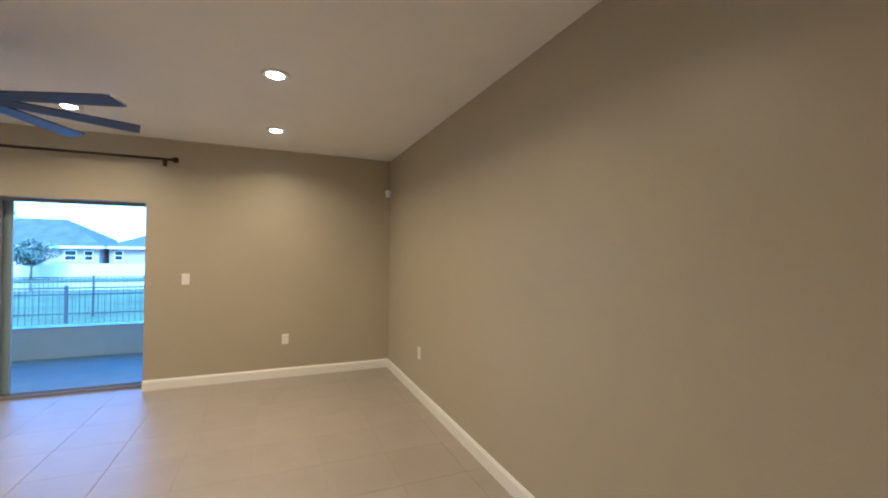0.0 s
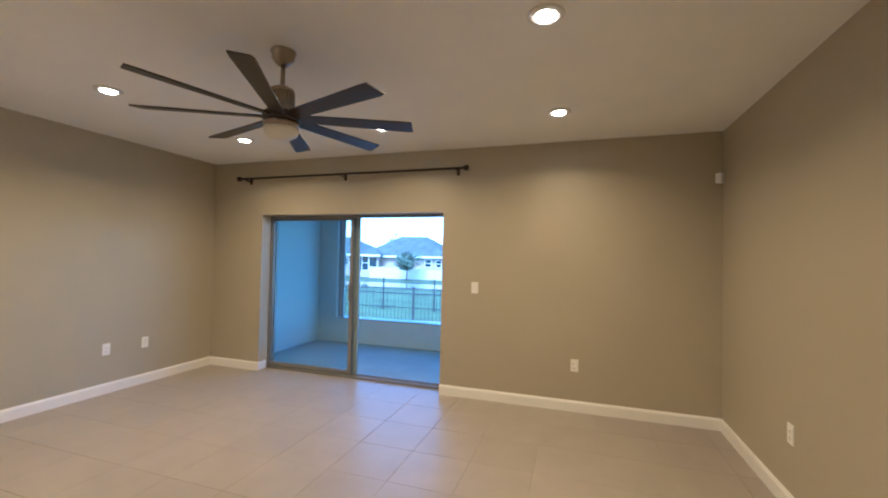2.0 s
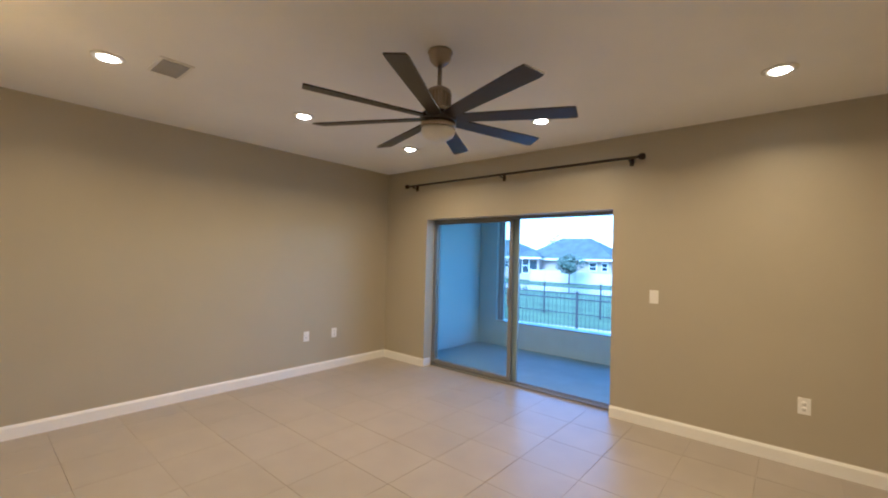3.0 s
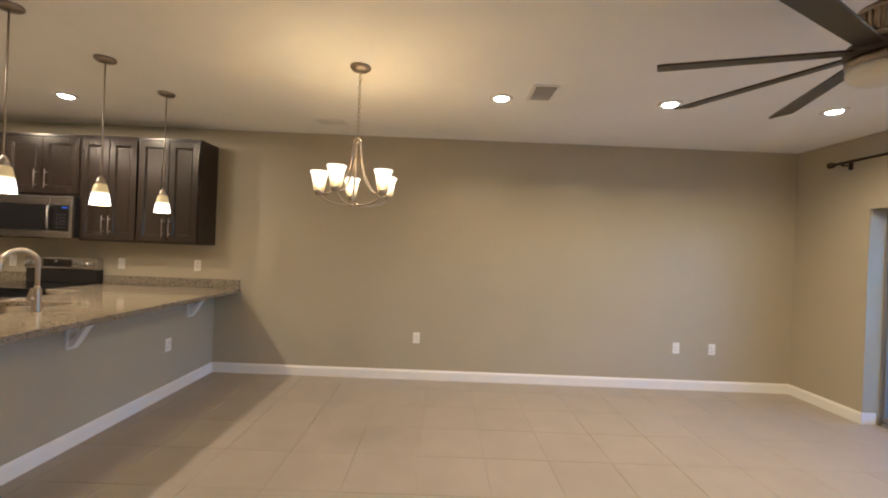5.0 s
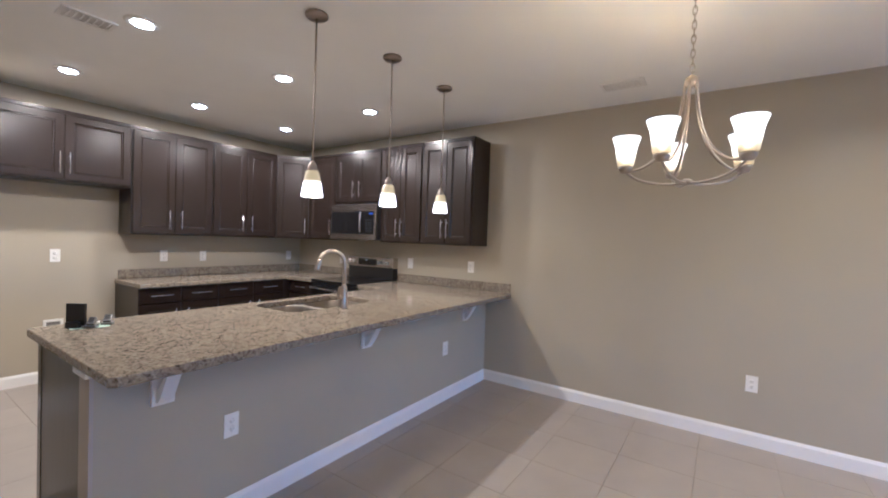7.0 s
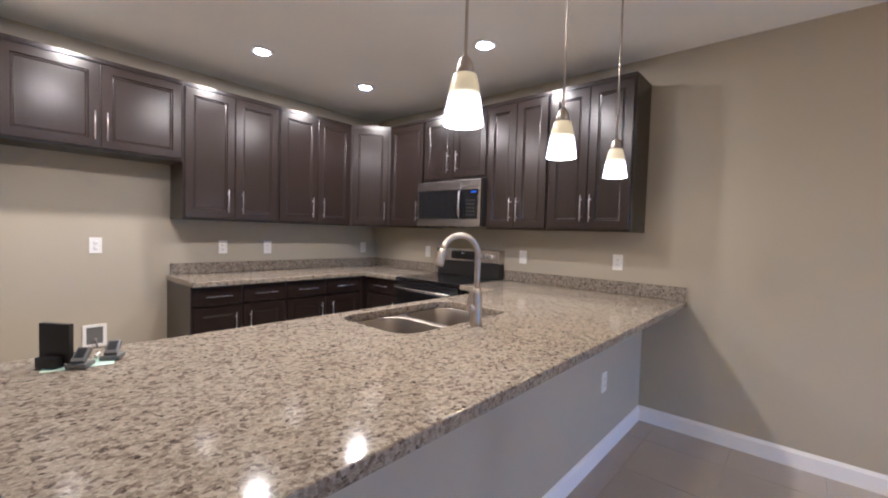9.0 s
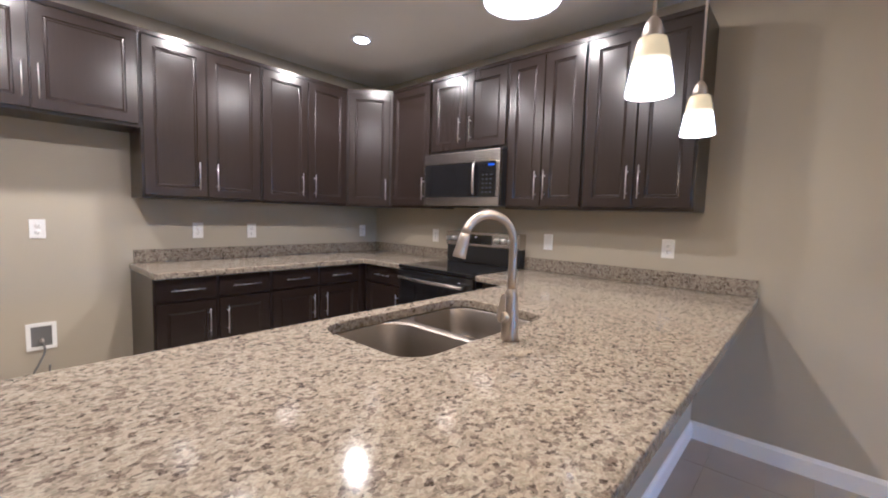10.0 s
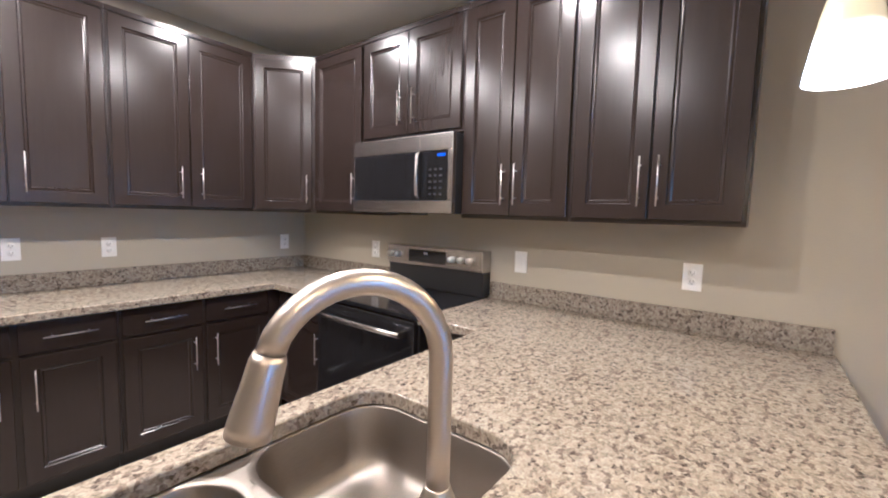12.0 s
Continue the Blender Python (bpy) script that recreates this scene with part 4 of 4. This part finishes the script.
# ---- tap ----
FX, FY, FDIR = 1.707, -6.567, radians(-24)
tap = thing("kitchen_faucet", (FX, FY, 0.914), "brushed nickel gooseneck pull-down faucet beside the sink", "faucet")
part("base", lathe(bmesh.new(), [(0.0, 0.0), (0.0285, 0.0), (0.029, 0.002), (0.0262, 0.045), (0.0238, 0.10), (0.0225, 0.146), (0.0225, 0.149), (0.0175, 0.160), (0.0155, 0.168), (0.0135, 0.170), (0.0, 0.170)], steps=32), M_NICKEL, tap)
R, TOP = 0.091, 0.318
arc = [(0, 0.15), (0, 0.22), (0, TOP)] + [(R - R * math.cos(a), TOP + R * math.sin(a)) for a in [math.pi * k / 18 for k in range(1, 16)]]
last = arc[-1]
arc += [(last[0] + 0.006, last[1] - 0.015)]
part("spout", tube(bmesh.new(), [(r * math.cos(FDIR), r * math.sin(FDIR), z) for r, z in arc], 0.0135, 20), M_NICKEL, tap)
e0 = arc[-1]
head = [(e0[0] + 0.26 * k * 0.1, e0[1] - k * 0.1) for k in (0, 0.07, 0.26, 0.62, 0.74)]
part("spray_head", tube(bmesh.new(), [(r * math.cos(FDIR), r * math.sin(FDIR), z) for r, z in head], [0.0145, 0.0165, 0.0175, 0.0205, 0.0205], 20), M_NICKEL, tap)
hd = prism(bmesh.new(), [(0.016, 0.150), (0.020, 0.155), (0.026, 0.157), (0.031, 0.154), (0.034, 0.147), (0.041, 0.112), (0.045, 0.090), (0.044, 0.074), (0.038, 0.063), (0.030, 0.059), (0.022, 0.065), (0.017, 0.078), (0.016, 0.10)], 0.018, 0.0235)
bmesh.ops.bevel(hd, geom=list(hd.edges), offset=0.002, segments=2, affect="EDGES", profile=0.5)
hd.transform(Matrix(((0.55, 0.0, 0.83, 0.0), (-0.83, 0.0, 0.55, 0.0), (0.0, 1.0, 0.0, 0.0), (0.0, 0.0, 0.0, 1.0))))
bmesh.ops.recalc_face_normals(hd, faces=hd.faces)
tube(hd, [(0.0, 0.0, 0.074), (0.030, -0.012, 0.080), (0.036, -0.0145, 0.081)], [0.019, 0.019, 0.016], 20)
part("lever", hd, M_NICKEL, tap)


# ---- range and microwave ----
stove = thing("range", (0, -8.285, 0), "freestanding electric range with black glass top and steel back panel", "range", turn=90)
RW = 0.755
part("body", boxes((0.004, RW, -0.63, -0.02, 0.06, 0.895), bevel=0.003), M_BLACKP, stove)
part("cooktop", boxes((0.0, RW + 0.003, -0.665, -0.02, 0.896, 0.918), bevel=0.004), M_BLACK, stove, "black ceramic glass cooktop")
part("leg", boxes((0.05, 0.09, -0.6, -0.56, 0, 0.06)), M_BLACKP, stove)
part("leg", boxes((RW - 0.09, RW - 0.05, -0.6, -0.56, 0, 0.06)), M_BLACKP, stove)
oven = part("oven_door", boxes((0.008, RW - 0.004, -0.665, -0.632, 0.22, 0.885), bevel=0.005), M_BLACK, stove, "black glass oven door")
bm = tube(bmesh.new(), [(0.05, -0.715, 0.825), (0.20, -0.722, 0.825), (RW / 2, -0.724, 0.825), (RW - 0.20, -0.722, 0.825), (RW - 0.05, -0.715, 0.825)], 0.013, 12)
for x in (0.06, RW - 0.06):
    box(bm, x - 0.012, x + 0.012, -0.715, -0.666, 0.812, 0.838)
part("handle", bm, M_STEEL, oven, "steel oven handle")
part("drawer", boxes((0.008, RW - 0.004, -0.66, -0.632, 0.065, 0.21), bevel=0.005), M_BLACKP, stove)
part("backguard", boxes((0.004, RW, -0.085, -0.005, 0.919, 1.06), bevel=0.004), M_BLACKP, stove)
panel = part("control_panel", boxes((0.0, RW + 0.004, -0.100, -0.005, 1.061, 1.185), bevel=0.006), M_STEEL, stove, "brushed steel control panel")
part("display", boxes((0.195, 0.495, -0.104, -0.1002, 1.083, 1.163), bevel=0.001), M_BLACK, panel)
part("clock_digits", boxes((0.325, 0.33, -0.105, -0.1042, 1.137, 1.147), (0.335, 0.34, -0.105, -0.1042, 1.137, 1.147), (0.345, 0.35, -0.105, -0.1042, 1.137, 1.147)), M_WHITE, panel)
for x in (0.035, 0.095, 0.545, 0.610, 0.672):
    part("knob", lathe(bmesh.new(), [(0.0, -0.128), (0.016, -0.128), (0.019, -0.122), (0.021, -0.101), (0.0, -0.101)], (x, 0, 1.122), 18, "y"), M_BAR, panel)

mw = thing("microwave", (0, -8.29, 1.395), "stainless steel over-the-range microwave with black door glass", "microwave", turn=90)
MW, MH, MD = 0.755, 0.41, 0.37
part("body", boxes((0, MW, -MD, -0.005, 0.0, MH), bevel=0.003), M_BLACKP, mw)
for x0, x1 in ((0.0, 0.5385), (0.5415, MW)):
    part("top_trim", boxes((x0, x1, -MD - 0.030, -MD - 0.001, MH - 0.085, MH), bevel=0.003), M_STEEL, mw)
    part("bottom_trim", boxes((x0, x1, -MD - 0.030, -MD - 0.001, 0.0, 0.065), bevel=0.003), M_STEEL, mw)
part("side_trim", boxes((MW - 0.03, MW, -MD - 0.030, -MD - 0.001, 0.067, MH - 0.087), bevel=0.003), M_STEEL, mw)
part("side_trim", boxes((0, 0.012, -MD - 0.030, -MD - 0.001, 0.067, MH - 0.087), bevel=0.003), M_STEEL, mw)
part("door_glass", boxes((0.013, 0.535, -MD - 0.028, -MD - 0.001, 0.067, MH - 0.087), bevel=0.003), M_BLACK, mw, "black microwave door glass")
ctl = part("control_panel", boxes((0.545, MW - 0.032, -MD - 0.028, -MD - 0.001, 0.067, MH - 0.087), bevel=0.003), M_BLACK, mw, "black touch panel")
part("display", boxes((0.655, 0.708, -MD - 0.0295, -MD - 0.0285, 0.292, 0.307)), M_DISPLAY, ctl)
for r in range(5):
    for k in range(3):
        part("button", boxes((0.60 + k * 0.035, 0.618 + k * 0.035, -MD - 0.029, -MD - 0.0285, 0.095 + r * 0.032, 0.105 + r * 0.032)), M_BUTTON, ctl)
part("handle", tube(bmesh.new(), [(0.535, -MD - 0.03, 0.075), (0.538, -MD - 0.055, 0.10), (0.54, -MD - 0.064, 0.20), (0.538, -MD - 0.055, 0.30), (0.535, -MD - 0.03, 0.32)], 0.011, 12), M_STEEL, mw)
part("vent_grille", boxes((0.05, 0.45, -0.36, -0.22, -0.012, 0.0)), M_BLACKP, mw)


# ---- brackets under the bar ----
def bracket(x):
    t = thing("bar_bracket", (x, PEN_Y, 0.873), "white curved wooden bracket holding up the granite overhang", "bracket", "brackets under the bar", 180)
    part("back_plate", boxes((-0.045, 0.045, -0.018, 0, -0.20, -0.020), bevel=0.003), M_TRIM, t)
    part("top_plate", boxes((-0.045, 0.045, -0.17, -0.0, -0.018, 0), bevel=0.003), M_TRIM, t)
    bm = bmesh.new()
    n = 14
    outer = [(-0.018, -0.185)] + [(-0.018 - 0.135 * (k / n) ** 1.0, -0.185 + 0.155 * (0.5 - 0.5 * math.cos(math.pi * k / n))) for k in range(1, n + 1)]
    inner = [(-0.125, -0.019), (-0.105, -0.045), (-0.07, -0.085), (-0.04, -0.12), (-0.019, -0.125)]
    prism(bm, [(y, z) for y, z in outer] + [(-0.158, -0.019)] + inner, -0.028, 0.028)
    for v in bm.verts:
        v.co = Vector((v.co.z, v.co.x, v.co.y))
    bmesh.ops.triangulate(bm, faces=[f for f in bm.faces if len(f.verts) > 4])
    part("brace", bm, M_TRIM, t)


for x in (2.955, 1.72, 0.43):
    bracket(x)

# ---- things on the bar ----
CZ = 0.9145
paper = thing("paper_sheet", (3.02, -7.04, CZ), "pale green paper lying under the phones", "paper", turn=-12)
part("sheet", boxes((-0.085, 0.075, -0.03, 0.055, 0, 0.001)), M_PAPER, paper)
tablet = thing("display_stand", (3.065, -7.055, CZ + 0.0015), "small black upright screen standing on the granite bar", "display", turn=128)
part("screen", boxes((-0.046, 0.046, -0.008, 0.008, 0, 0.122), bevel=0.004), M_BLACKP, tablet)
part("foot", boxes((-0.03, 0.03, -0.034, -0.009, 0, 0.03), bevel=0.003), M_BLACKP, tablet)


def handset(x, y, turn):
    h = thing("phone_cradle", (x, y, CZ + 0.0015), "small grey phone resting in its cradle on the bar", "phone", "phones on the bar", turn)
    part("cradle", boxes((-0.025, 0.025, -0.026, 0.026, 0, 0.013), bevel=0.005), M_PHONE, h)
    tilt = pose(0, -0.014, 0.015, -52, 0, 0)
    b = boxes((-0.017, 0.017, -0.008, 0.008, 0.0, 0.050), bevel=0.005)
    b.transform(tilt)
    hs = part("handset", b, M_PHONE, h)
    b = boxes((-0.011, 0.011, -0.0095, -0.0082, 0.012, 0.043))
    b.transform(tilt)
    part("screen", b, M_BLACKP, hs)
    part("cord", tube(bmesh.new(), [(-0.031, 0.0, 0.005), (-0.045, 0.010, 0.008), (-0.040, 0.022, 0.014), (-0.052, 0.016, 0.005)], 0.003, 8), M_WHITE, h)


handset(3.02, -6.995, 145)
handset(2.942, -7.03, 152)

# ---- floor tiles, laid square, shared meshes ----
T, G = 0.445, 0.0022
Y_JOINT = 0.04
cache = {}


def tile_mesh(w, d):
    key = (round(w, 3), round(d, 3))
    if key not in cache:
        b = bmesh.new()
        c = 0.0012
        lo = [b.verts.new(p) for p in ((0, 0, -0.003), (w, 0, -0.003), (w, d, -0.003), (0, d, -0.003))]
        mid = [b.verts.new((p.co.x, p.co.y, -c)) for p in lo]
        top = [b.verts.new(p) for p in ((c, c, 0), (w - c, c, 0), (w - c, d - c, 0), (c, d - c, 0))]
        for a, q in ((lo, mid), (mid, top)):
            for k in range(4):
                b.faces.new((a[k], a[(k + 1) % 4], q[(k + 1) % 4], q[k]))
        b.faces.new(top)
        me = bpy.data.meshes.new("tile")
        b.to_mesh(me)
        b.free()
        me.materials.append(M_TILE)
        cache[key] = me
    return cache[key]


X_JOINT = 2.97
y = 0.0
while y > S + 0.01:
    y0 = max((Y_JOINT if y == 0.0 else y) - T, S)
    south = NOOK_X if y0 < PANTRY_Y - 0.01 else W
    x = X_JOINT - 7 * T
    while x < south - 0.01:
        xa, xb = max(x, 0), min(x + T, south)
        if xb - xa > 0.02:
            o = new("tile", tile_mesh(xb - xa - G, y - y0 - G))
            o.parent, o.location = floor, (xa + G / 2, y0 + G / 2, 0)
        x += T
    y = y0
